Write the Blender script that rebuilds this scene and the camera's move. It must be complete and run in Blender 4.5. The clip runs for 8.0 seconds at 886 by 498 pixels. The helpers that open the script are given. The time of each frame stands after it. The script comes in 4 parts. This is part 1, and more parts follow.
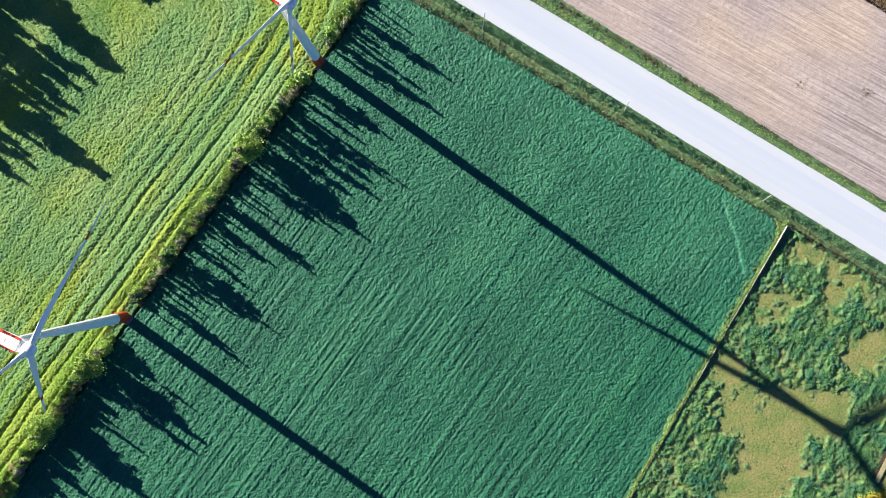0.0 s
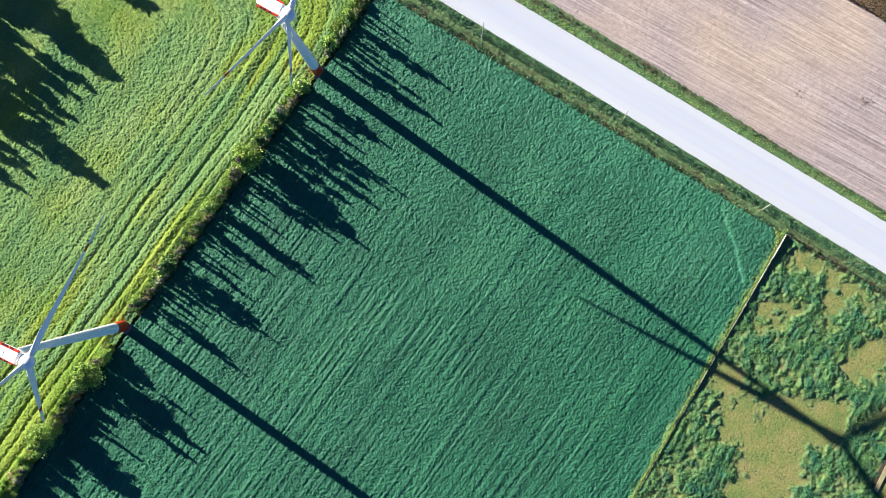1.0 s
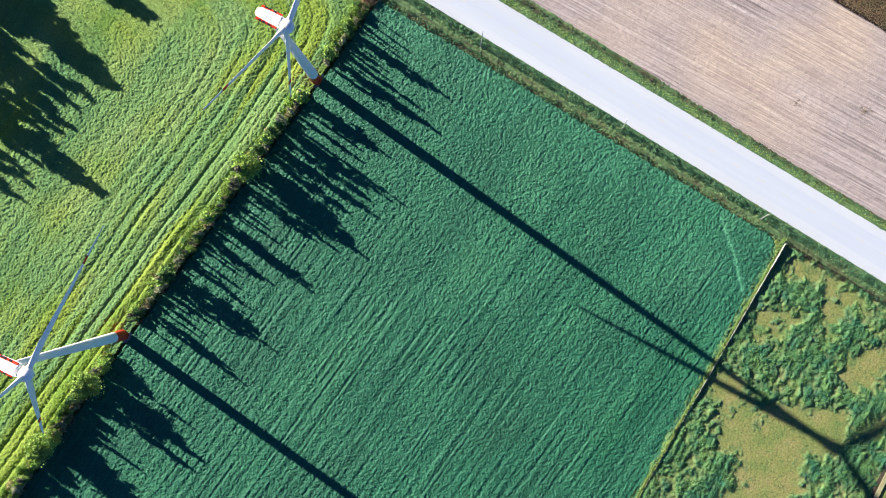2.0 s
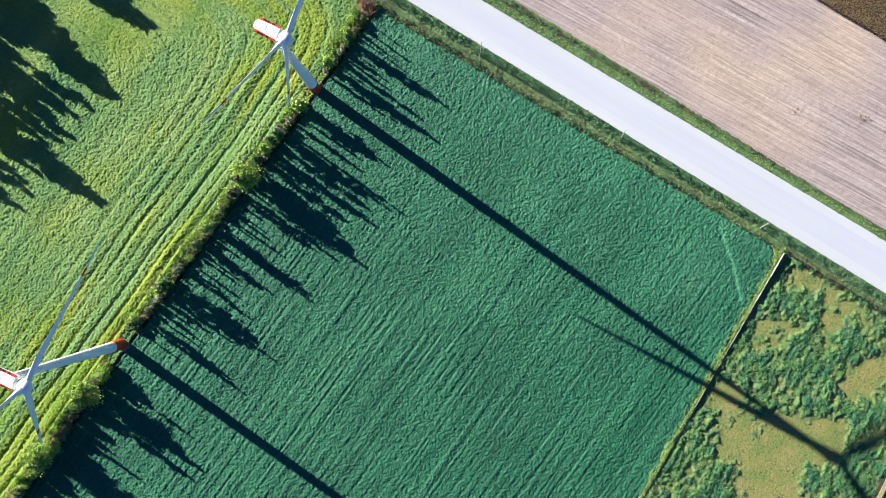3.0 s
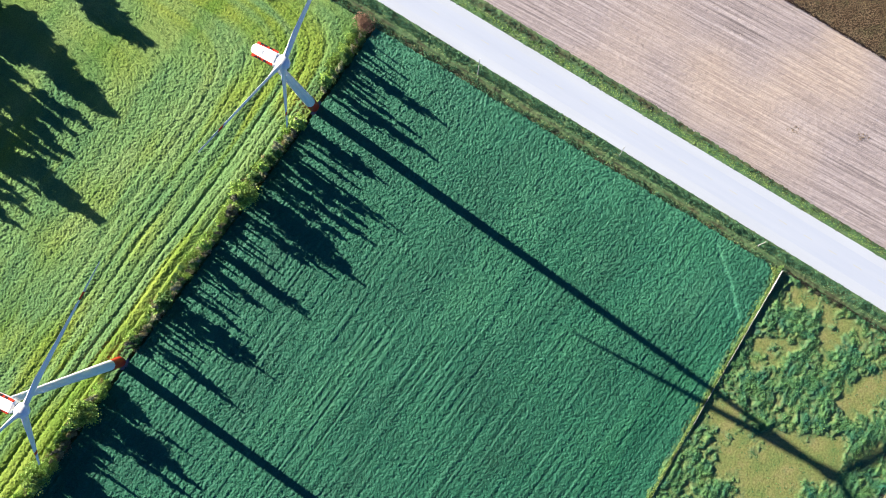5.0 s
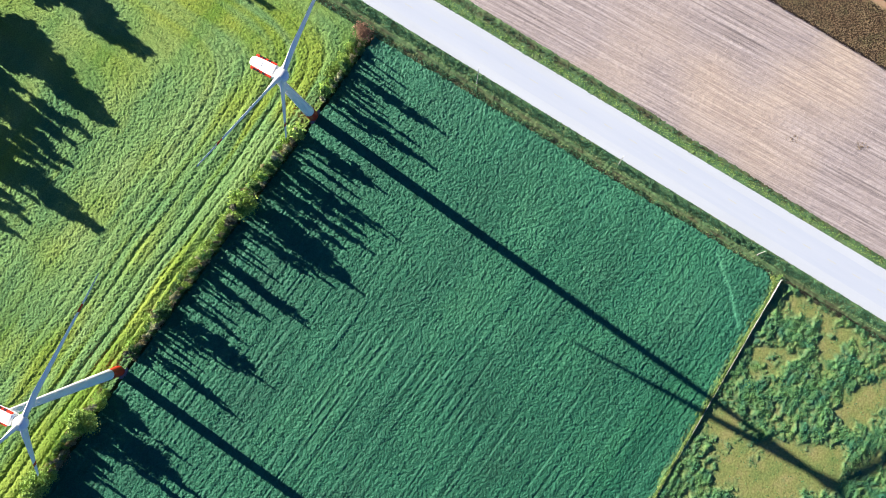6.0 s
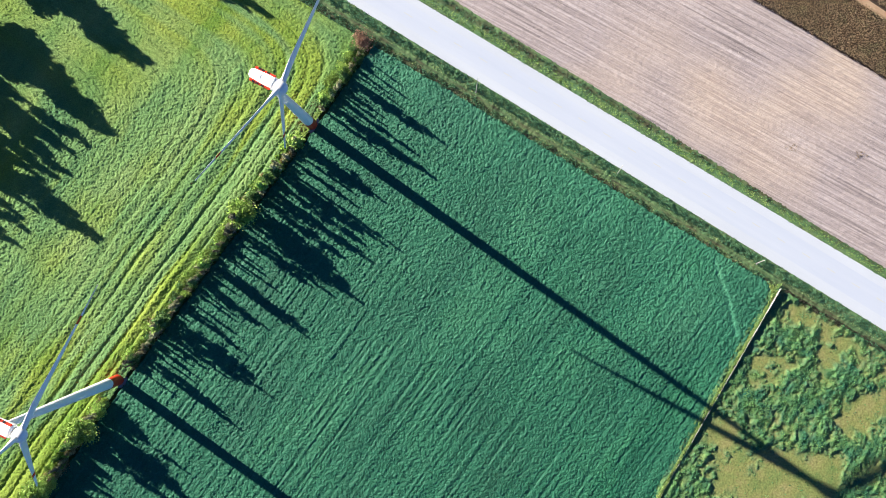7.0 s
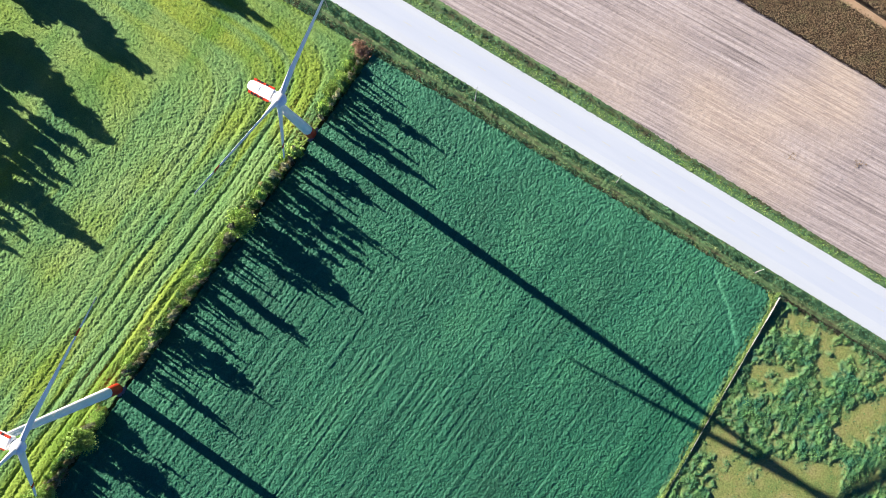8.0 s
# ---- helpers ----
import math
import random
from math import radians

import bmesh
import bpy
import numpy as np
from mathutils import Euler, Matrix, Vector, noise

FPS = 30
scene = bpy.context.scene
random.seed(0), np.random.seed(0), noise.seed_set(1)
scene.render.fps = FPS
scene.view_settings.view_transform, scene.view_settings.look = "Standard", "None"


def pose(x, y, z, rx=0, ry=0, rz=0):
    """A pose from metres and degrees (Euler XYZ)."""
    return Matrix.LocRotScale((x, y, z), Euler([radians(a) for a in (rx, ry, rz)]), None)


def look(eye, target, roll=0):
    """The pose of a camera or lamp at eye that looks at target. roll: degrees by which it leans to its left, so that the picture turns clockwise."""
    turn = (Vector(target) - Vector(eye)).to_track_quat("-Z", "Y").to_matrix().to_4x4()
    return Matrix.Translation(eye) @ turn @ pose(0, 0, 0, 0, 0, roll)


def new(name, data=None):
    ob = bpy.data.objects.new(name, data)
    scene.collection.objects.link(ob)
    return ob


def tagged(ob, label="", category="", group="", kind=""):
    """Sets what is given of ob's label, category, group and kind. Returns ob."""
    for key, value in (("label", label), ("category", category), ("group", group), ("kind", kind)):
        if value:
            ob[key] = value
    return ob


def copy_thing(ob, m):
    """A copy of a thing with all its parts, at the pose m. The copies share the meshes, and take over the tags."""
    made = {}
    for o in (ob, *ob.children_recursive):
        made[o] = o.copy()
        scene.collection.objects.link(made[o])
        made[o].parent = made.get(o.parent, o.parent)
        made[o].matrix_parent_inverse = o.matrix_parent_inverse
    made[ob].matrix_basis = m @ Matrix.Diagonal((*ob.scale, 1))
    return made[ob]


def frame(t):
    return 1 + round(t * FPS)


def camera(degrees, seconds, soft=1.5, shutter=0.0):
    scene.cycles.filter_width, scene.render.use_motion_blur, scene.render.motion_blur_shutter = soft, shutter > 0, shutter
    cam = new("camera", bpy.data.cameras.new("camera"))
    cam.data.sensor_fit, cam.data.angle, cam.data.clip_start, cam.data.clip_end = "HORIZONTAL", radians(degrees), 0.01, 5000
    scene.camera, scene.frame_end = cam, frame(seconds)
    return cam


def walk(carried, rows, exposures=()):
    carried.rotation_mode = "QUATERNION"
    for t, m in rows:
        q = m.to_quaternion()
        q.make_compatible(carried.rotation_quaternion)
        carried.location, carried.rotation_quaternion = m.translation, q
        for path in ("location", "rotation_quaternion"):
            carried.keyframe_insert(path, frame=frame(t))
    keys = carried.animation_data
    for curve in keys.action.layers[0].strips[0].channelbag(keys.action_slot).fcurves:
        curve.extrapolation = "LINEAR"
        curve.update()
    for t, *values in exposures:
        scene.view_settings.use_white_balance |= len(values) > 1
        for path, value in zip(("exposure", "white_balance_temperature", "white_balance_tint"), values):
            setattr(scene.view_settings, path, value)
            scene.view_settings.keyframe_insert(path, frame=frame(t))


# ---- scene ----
cam = camera(51.0, 8.0, soft=0.5)
METRES, EYE, TILT, LEAN, TURN = 25.486, 328.7, -90.0, 0.0, 0.0
ROWS = [
    (0.0, 0.0, 0.0, 0.0, 0.0, 0.0, 0.0),
    (0.5, 0.0072, 0.0, 0.0634, 0.0, 0.0, 0.0),
    (1.0, 0.0136, 0.0, 0.1242, 0.0, 0.0, 0.0),
    (1.5, 0.0189, 0.0, 0.1863, 0.0, 0.0, 0.0),
    (3.0, 0.0405, 0.0, 0.3765, 0.0, 0.0, 0.0),
    (3.5, 0.0468, 0.0, 0.4389, 0.0, 0.0, 0.0),
    (4.0, 0.0539, 0.0, 0.4987, 0.0, 0.0, 0.0),
    (4.5, 0.0605, 0.0, 0.5596, 0.0, 0.0, 0.0),
    (6.0, 0.08, 0.0, 0.7481, 0.0, 0.0, 0.0),
    (6.5, 0.0858, 0.0, 0.8091, 0.0, 0.0, 0.0),
    (7.0, 0.0916, 0.0, 0.8715, 0.0, 0.0, 0.0),
    (7.5, 0.0984, 0.0, 0.9338, 0.0, 0.0, 0.0),
    (8.0, 0.1042, 0.0, 0.9942, 0.0, 0.0, 0.0),
]
walk(cam, [(t, pose(0, 0, EYE, TILT, LEAN, TURN) @ pose(METRES * x, METRES * y, METRES * z, 90 + pitch, roll, yaw)) for t, x, y, z, yaw, pitch, roll in ROWS],
     exposures=[(0.0, 1.69, 5300, 12), (8.0, 1.69, 5300, 12)])

# ---- light: a low morning sun and a clear sky ----
SUN_EL = radians(21.3)
SHADE = Vector((0.815, -0.580, 0.0))          # the way the shadows fall on the ground
sun_dir = Vector((-SHADE.x * math.cos(SUN_EL), -SHADE.y * math.cos(SUN_EL), math.sin(SUN_EL)))
world = bpy.data.worlds.new("sky")
scene.world = world
world.use_nodes = True
wn = world.node_tree
sky = wn.nodes.new("ShaderNodeTexSky")
sky.sky_type = "NISHITA"
sky.sun_disc = False
sky.air_density = 0.32
sky.dust_density = 0.1
sky.ozone_density = 5.0
sky.sun_elevation = SUN_EL
sky.sun_rotation = math.atan2(sun_dir.x, sun_dir.y)
background = wn.nodes["Background"]
background.inputs["Strength"].default_value = 0.057
wn.links.new(sky.outputs["Color"], background.inputs["Color"])
sun = new("sun", bpy.data.lights.new("sun", "SUN"))
sun.data.energy = 5.0
sun.data.angle = radians(0.5)
sun.data.color = (1.0, 0.84, 0.61)
sun.matrix_world = look(sun_dir * 400, (0, 0, 0))


# ---- materials ----
def shade(name, colours, scale=1.0, rough=0.85, fine=0.0, fine_scale=6.0, bump=0.0, stretch=None, island=0.0, objects=0.0, metal=0.0, cover=None, through_leaf=0.0, sheen=0.2):
    """A material: colours mixed by noise at two scales, with relief, and chance shifts from piece to piece."""
    mat = bpy.data.materials.new(name)
    mat.use_nodes = True
    nt = mat.node_tree
    bsdf = nt.nodes["Principled BSDF"]
    bsdf.inputs["Roughness"].default_value = rough
    bsdf.inputs["Metallic"].default_value = metal
    bsdf.inputs["Specular IOR Level"].default_value = sheen
    coord = nt.nodes.new("ShaderNodeTexCoord")
    mapping = nt.nodes.new("ShaderNodeMapping")
    nt.links.new(coord.outputs["Object"], mapping.inputs["Vector"])
    if stretch:
        angle, sx, sy = stretch
        mapping.vector_type = "TEXTURE"
        mapping.inputs["Rotation"].default_value = (0, 0, radians(angle))
        mapping.inputs["Scale"].default_value = (sx, sy, 1)
    tex = nt.nodes.new("ShaderNodeTexNoise")
    tex.inputs["Scale"].default_value = scale
    tex.inputs["Detail"].default_value = 6
    tex.inputs["Roughness"].default_value = 0.65
    nt.links.new(mapping.outputs["Vector"], tex.inputs["Vector"])
    ramp = nt.nodes.new("ShaderNodeValToRGB")
    span = len(colours)
    while len(ramp.color_ramp.elements) < span:
        ramp.color_ramp.elements.new(0.5)
    for i, c in enumerate(colours):
        ramp.color_ramp.elements[i].position = 0.3 + 0.4 * i / max(1, span - 1)
        ramp.color_ramp.elements[i].color = (*c, 1)
    nt.links.new(tex.outputs["Fac"], ramp.inputs["Fac"])
    colour = ramp.outputs["Color"]
    if cover:
        attr = nt.nodes.new("ShaderNodeAttribute")
        attr.attribute_name = "cover"
        mix = nt.nodes.new("ShaderNodeMixRGB")
        nt.links.new(attr.outputs["Fac"], mix.inputs["Fac"])
        nt.links.new(colour, mix.inputs["Color1"])
        tex3 = nt.nodes.new("ShaderNodeTexNoise")
        tex3.inputs["Scale"].default_value = scale * 1.7
        tex3.inputs["Detail"].default_value = 6
        nt.links.new(mapping.outputs["Vector"], tex3.inputs["Vector"])
        ramp3 = nt.nodes.new("ShaderNodeValToRGB")
        ramp3.color_ramp.elements[0].position, ramp3.color_ramp.elements[1].position = 0.35, 0.65
        ramp3.color_ramp.elements[0].color, ramp3.color_ramp.elements[1].color = (*cover[0], 1), (*cover[1], 1)
        nt.links.new(tex3.outputs["Fac"], ramp3.inputs["Fac"])
        nt.links.new(ramp3.outputs["Color"], mix.inputs["Color2"])
        colour = mix.outputs["Color"]
    fine_tex = nt.nodes.new("ShaderNodeTexNoise")
    fine_tex.inputs["Scale"].default_value = fine_scale
    fine_tex.inputs["Detail"].default_value = 4
    nt.links.new(coord.outputs["Object"], fine_tex.inputs["Vector"])

    def vary(colour, source, low, high):
        spread = nt.nodes.new("ShaderNodeMapRange")
        spread.inputs["To Min"].default_value, spread.inputs["To Max"].default_value = low, high
        nt.links.new(source, spread.inputs["Value"])
        hsv = nt.nodes.new("ShaderNodeHueSaturation")
        nt.links.new(spread.outputs["Result"], hsv.inputs["Value"])
        nt.links.new(colour, hsv.inputs["Color"])
        return hsv.outputs["Color"]
    if fine:
        colour = vary(colour, fine_tex.outputs["Fac"], 1 - fine, 1 + fine)
    if island:
        geo = nt.nodes.new("ShaderNodeNewGeometry")
        colour = vary(colour, geo.outputs["Random Per Island"], 1 - island, 1 + island)
    if objects:
        info = nt.nodes.new("ShaderNodeObjectInfo")
        colour = vary(colour, info.outputs["Random"], 1 - objects, 1 + objects)
    nt.links.new(colour, bsdf.inputs["Base Color"])
    if bump:
        rise = nt.nodes.new("ShaderNodeBump")
        rise.inputs["Strength"].default_value = 1.0
        rise.inputs["Distance"].default_value = bump
        nt.links.new(fine_tex.outputs["Fac"], rise.inputs["Height"])
        nt.links.new(rise.outputs["Normal"], bsdf.inputs["Normal"])
    if through_leaf:
        bleed = nt.nodes.new("ShaderNodeBsdfTranslucent")
        nt.links.new(colour, bleed.inputs["Color"])
        both = nt.nodes.new("ShaderNodeMixShader")
        both.inputs["Fac"].default_value = through_leaf
        nt.links.new(bsdf.outputs["BSDF"], both.inputs[1])
        nt.links.new(bleed.outputs["BSDF"], both.inputs[2])
        nt.links.new(both.outputs["Shader"], nt.nodes["Material Output"].inputs["Surface"])
    return mat


ROW_ANGLE = math.degrees(math.atan2(0.810, 0.587))   # the crop rows run along the hedge
ROAD_ANGLE = -31.2                                    # the road runs down to the east

M_GROUND = shade("ground_grass", [(0.05, 0.075, 0.02), (0.08, 0.11, 0.03), (0.12, 0.12, 0.045)], 0.02, fine=0.3, fine_scale=1.5)
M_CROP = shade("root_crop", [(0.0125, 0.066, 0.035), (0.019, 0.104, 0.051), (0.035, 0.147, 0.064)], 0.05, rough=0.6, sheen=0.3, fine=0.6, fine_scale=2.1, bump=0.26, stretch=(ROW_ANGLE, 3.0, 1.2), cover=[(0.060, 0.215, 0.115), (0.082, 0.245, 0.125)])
M_CROP_LEAF = shade("root_crop_leaf", [(0.022, 0.115, 0.060), (0.050, 0.180, 0.088)], 0.05, rough=0.6, sheen=0.3, island=0.45, through_leaf=0.45)
M_MEADOW = shade("clover_meadow", [(0.078, 0.175, 0.060), (0.145, 0.250, 0.072), (0.222, 0.302, 0.090)], 0.07, fine=0.6, fine_scale=2.0, bump=0.24, stretch=(ROW_ANGLE, 5.0, 1.2), cover=[(0.125, 0.215, 0.020), (0.245, 0.303, 0.038)])
M_MEADOW_LEAF = shade("clover_leaf", [(0.085, 0.190, 0.055), (0.220, 0.290, 0.070)], 0.2, island=0.4, stretch=(ROW_ANGLE, 5.0, 0.8), through_leaf=0.45)
M_STUBBLE = shade("harrowed_soil", [(0.172, 0.143, 0.132), (0.338, 0.281, 0.257), (0.488, 0.42, 0.385)], 0.8, fine=0.32, fine_scale=1.9, bump=0.08, stretch=(-28.5, 26.0, 0.6), cover=[(0.32, 0.245, 0.195), (0.52, 0.42, 0.325)])
M_STRAW = shade("straw_bits", [(0.29, 0.24, 0.20), (0.50, 0.43, 0.37)], 2.0, island=0.3)
M_ROAD = shade("road_asphalt", [(0.432, 0.456, 0.508), (0.475, 0.496, 0.530)], 0.25, fine=0.04, fine_scale=4.0, stretch=(ROAD_ANGLE, 14.0, 0.9))
M_SHOULDER = shade("road_gravel", [(0.455, 0.472, 0.495), (0.505, 0.522, 0.540)], 0.2, fine=0.08, fine_scale=5.0, bump=0.02, stretch=(ROAD_ANGLE, 10.0, 1.0))
M_LINE = shade("road_paint", [(0.47, 0.46, 0.37), (0.51, 0.49, 0.40)], 1.5, fine=0.1)
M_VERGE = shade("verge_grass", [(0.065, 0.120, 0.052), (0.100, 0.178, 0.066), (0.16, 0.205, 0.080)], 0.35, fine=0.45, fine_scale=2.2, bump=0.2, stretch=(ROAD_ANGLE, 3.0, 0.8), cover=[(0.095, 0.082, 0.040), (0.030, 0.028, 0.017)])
M_WEED_DARK = shade("roadside_weed", [(0.042, 0.125, 0.068), (0.145, 0.270, 0.120)], 0.4, island=0.5, through_leaf=0.15)
M_WEED_LIGHT = shade("verge_tuft", [(0.15, 0.31, 0.072), (0.38, 0.47, 0.125)], 0.4, island=0.45, through_leaf=0.2)
M_WEED_DRY = shade("dry_stalk", [(0.026, 0.025, 0.014), (0.122, 0.116, 0.066)], 0.6, island=0.5)
M_PASTURE = shade("dry_pasture", [(0.125, 0.180, 0.046), (0.196, 0.208, 0.060), (0.258, 0.222, 0.086)], 0.11, fine=0.6, fine_scale=1.4, bump=0.14, cover=[(0.030, 0.112, 0.064), (0.112, 0.210, 0.060)])
M_BRUSH = shade("pasture_weed", [(0.034, 0.132, 0.080), (0.085, 0.212, 0.070), (0.21, 0.315, 0.080)], 0.13, island=0.5, through_leaf=0.2)
M_CORN = shade("ripe_maize", [(0.225, 0.155, 0.085), (0.36, 0.265, 0.150), (0.21, 0.215, 0.10)], 0.3, island=0.45, through_leaf=0.35)
M_CORN_SOIL = shade("maize_soil", [(0.055, 0.040, 0.028), (0.09, 0.068, 0.045)], 0.5, fine=0.2)
M_TRACK = shade("earth_track", [(0.30, 0.20, 0.12), (0.38, 0.27, 0.17)], 0.4, fine=0.2)
M_BARK = shade("bark", [(0.06, 0.05, 0.04), (0.12, 0.10, 0.08)], 1.5, fine=0.3, fine_scale=8, bump=0.03)
M_LEAF = shade("tree_leaf", [(0.18, 0.32, 0.050), (0.46, 0.56, 0.130)], 0.35, island=0.3, objects=0.25, through_leaf=0.15)
M_LEAF_DEEP = shade("tree_leaf_deep", [(0.075, 0.16, 0.045), (0.20, 0.30, 0.08)], 0.4, island=0.3, objects=0.25, through_leaf=0.15)
M_LEAF_GREY = shade("tree_leaf_pale", [(0.27, 0.29, 0.14), (0.52, 0.50, 0.28)], 0.5, island=0.25, objects=0.3, through_leaf=0.15)
M_LEAF_TAN = shade("tree_leaf_tan", [(0.26, 0.235, 0.105), (0.50, 0.425, 0.215)], 0.5, island=0.3, objects=0.25, through_leaf=0.15)
M_LEAF_RUST = shade("shrub_leaf_rust", [(0.24, 0.14, 0.085), (0.44, 0.29, 0.18)], 0.6, island=0.4, through_leaf=0.25)
M_TWIG = shade("bare_twig", [(0.10, 0.10, 0.055), (0.22, 0.21, 0.12)], 0.8, island=0.4)
M_WHITE = shade("turbine_white", [(0.86, 0.845, 0.80), (0.90, 0.885, 0.84)], 0.3, rough=0.4, fine=0.03, fine_scale=1.0)
M_GREY = shade("tower_off_white", [(0.90, 0.845, 0.73), (0.93, 0.875, 0.76)], 0.15, rough=0.5, fine=0.04, fine_scale=0.8)
M_BLADE = shade("blade_off_white", [(0.91, 0.86, 0.75), (0.94, 0.89, 0.78)], 0.3, rough=0.45, fine=0.03, fine_scale=1.0)
M_RED = shade("signal_red", [(0.50, 0.035, 0.012), (0.58, 0.055, 0.018)], 0.5, rough=0.45, fine=0.06, fine_scale=2.0)
M_BLACK = shade("vent_black", [(0.02, 0.02, 0.022), (0.03, 0.03, 0.032)], 1.0, rough=0.6)
M_CONCRETE = shade("concrete", [(0.34, 0.33, 0.31), (0.42, 0.41, 0.39)], 0.7, fine=0.12, fine_scale=3, bump=0.01)
M_WOOD = shade("weathered_wood", [(0.24, 0.225, 0.20), (0.40, 0.38, 0.34)], 1.5, fine=0.2, fine_scale=6, objects=0.3)
M_POLE = shade("pole_wood", [(0.42, 0.38, 0.32), (0.52, 0.48, 0.42)], 1.0, fine=0.15, fine_scale=5)


# ---- building helpers ----
def part(name, bm, material, parent=None, label="", smooth=False):
    mesh = bpy.data.meshes.new(name)
    if smooth:
        for face in bm.faces:
            face.smooth = True
    bm.to_mesh(mesh)
    bm.free()
    mesh.materials.append(material)
    ob = new(name, mesh)
    ob.parent = parent
    return tagged(ob, label)


def raw_mesh(name, verts, faces, material, cover=None, smooth=False):
    """A mesh object from numpy arrays of corners and four-cornered faces."""
    mesh = bpy.data.meshes.new(name)
    mesh.vertices.add(len(verts))
    mesh.vertices.foreach_set("co", np.asarray(verts, np.float32).ravel())
    n, k = faces.shape
    mesh.loops.add(n * k)
    mesh.loops.foreach_set("vertex_index", np.asarray(faces, np.int32).ravel())
    mesh.polygons.add(n)
    mesh.polygons.foreach_set("loop_start", np.arange(0, n * k, k, dtype=np.int32))
    mesh.polygons.foreach_set("use_smooth", np.full(n, smooth))
    if cover is not None:
        layer = mesh.attributes.new("cover", "FLOAT", "POINT")
        layer.data.foreach_set("value", np.asarray(cover, np.float32))
    mesh.update(calc_edges=True)
    mesh.materials.append(material)
    return new(name, mesh)


def lattice(ix, iy, seed):
    """A chance number from 0 to 1 for every whole-number place."""
    n = (ix.astype(np.int64) * 374761393 + iy.astype(np.int64) * 668265263 + seed * 1442695041) & 0x7FFFFFFF
    n = ((n ^ (n >> 13)) * 1274126177) & 0x7FFFFFFF
    return ((n ^ (n >> 16)) & 0xFFFF) / 65535.0


def smooth_noise(x, y, size, seed):
    x, y = x / size, y / size
    ix, iy = np.floor(x), np.floor(y)
    fx, fy = x - ix, y - iy
    fx, fy = fx * fx * (3 - 2 * fx), fy * fy * (3 - 2 * fy)
    a, b = lattice(ix, iy, seed), lattice(ix + 1, iy, seed)
    c, d = lattice(ix, iy + 1, seed), lattice(ix + 1, iy + 1, seed)
    return (a * (1 - fx) + b * fx) * (1 - fy) + (c * (1 - fx) + d * fx) * fy


def plants(x, y, dx, dy, seed):
    """Rounded plant tops, one in each cell of dx by dy metres, 0 to 1 high."""
    u, v = x / dx, y / dy
    iu, iv = np.floor(u), np.floor(v)
    top = np.zeros_like(u)
    for a in (-1, 0, 1):
        for b in (-1, 0, 1):
            cu, cv = iu + a, iv + b
            px, py = cu + 0.15 + 0.7 * lattice(cu, cv, seed), cv + 0.15 + 0.7 * lattice(cu, cv, seed + 7)
            r2 = (u - px) ** 2 + (v - py) ** 2
            top = np.maximum(top, (0.55 + 0.45 * lattice(cu, cv, seed + 13)) * np.clip(1 - r2 * 0.85, 0, 1))
    return top


def along_rows(x, y, angle):
    c, s = math.cos(radians(angle)), math.sin(radians(angle))
    return x * c + y * s, -x * s + y * c


def sheet(name, box, step, inside, height, material, cover=None):
    """A field: a fine grid over the box, kept where inside() holds, raised by height()."""
    xs, ys = np.arange(box[0], box[2], step), np.arange(box[1], box[3], step)
    gx, gy = np.meshgrid(xs, ys)
    gx = gx + (lattice(gx * 10, gy * 10, 3) - 0.5) * step * 0.5
    gy = gy + (lattice(gx * 10, gy * 10, 5) - 0.5) * step * 0.5
    keep = inside(gx, gy)
    quad = keep[:-1, :-1] & keep[1:, :-1] & keep[:-1, 1:] & keep[1:, 1:]
    index = np.arange(gx.size).reshape(gx.shape)
    faces = np.stack([index[:-1, :-1][quad], index[:-1, 1:][quad], index[1:, 1:][quad], index[1:, :-1][quad]], 1)
    used, inverse = np.unique(faces, return_inverse=True)
    x, y = gx.ravel()[used], gy.ravel()[used]
    verts = np.stack([x, y, height(x, y)], 1)
    return raw_mesh(name, verts, inverse.reshape(faces.shape), material, None if cover is None else cover(x, y), smooth=True)


def leaf_mesh_data(centres, size, rng, flat=0.5, long=1.6, lie=None):
    """Corners and faces of one folded leaf at each centre."""
    n = len(centres)
    normal = rng.normal(size=(n, 3))
    normal[:, 2] = np.abs(normal[:, 2]) + flat
    normal /= np.linalg.norm(normal, axis=1)[:, None]
    side = np.cross(normal, rng.normal(size=(n, 3)))
    side /= np.linalg.norm(side, axis=1)[:, None]
    way = np.cross(normal, side)
    if lie is not None:
        turn = radians(lie) + rng.normal(0, 0.25, n)
        way = np.stack([np.cos(turn), np.sin(turn), 0 * turn], 1)
        side = np.cross(normal, way)
        side /= np.linalg.norm(side, axis=1)[:, None]
    s = (size * rng.uniform(0.6, 1.3, n))[:, None]
    a = centres - way * s * long / 2
    b = centres + side * s / 2 + normal * s * 0.15
    c = centres + way * s * long / 2 - normal * s * 0.2
    d = centres - side * s / 2 + normal * s * 0.15
    verts = np.stack([a, b, c, d], 1).reshape(-1, 3)
    return verts, np.arange(4 * n).reshape(n, 4)


def leaves(name, centres, size, material, seed, flat=0.5, long=1.6, lie=None):
    verts, faces = leaf_mesh_data(centres, size, np.random.default_rng(seed), flat, long, lie)
    return raw_mesh(name, verts, faces, material)


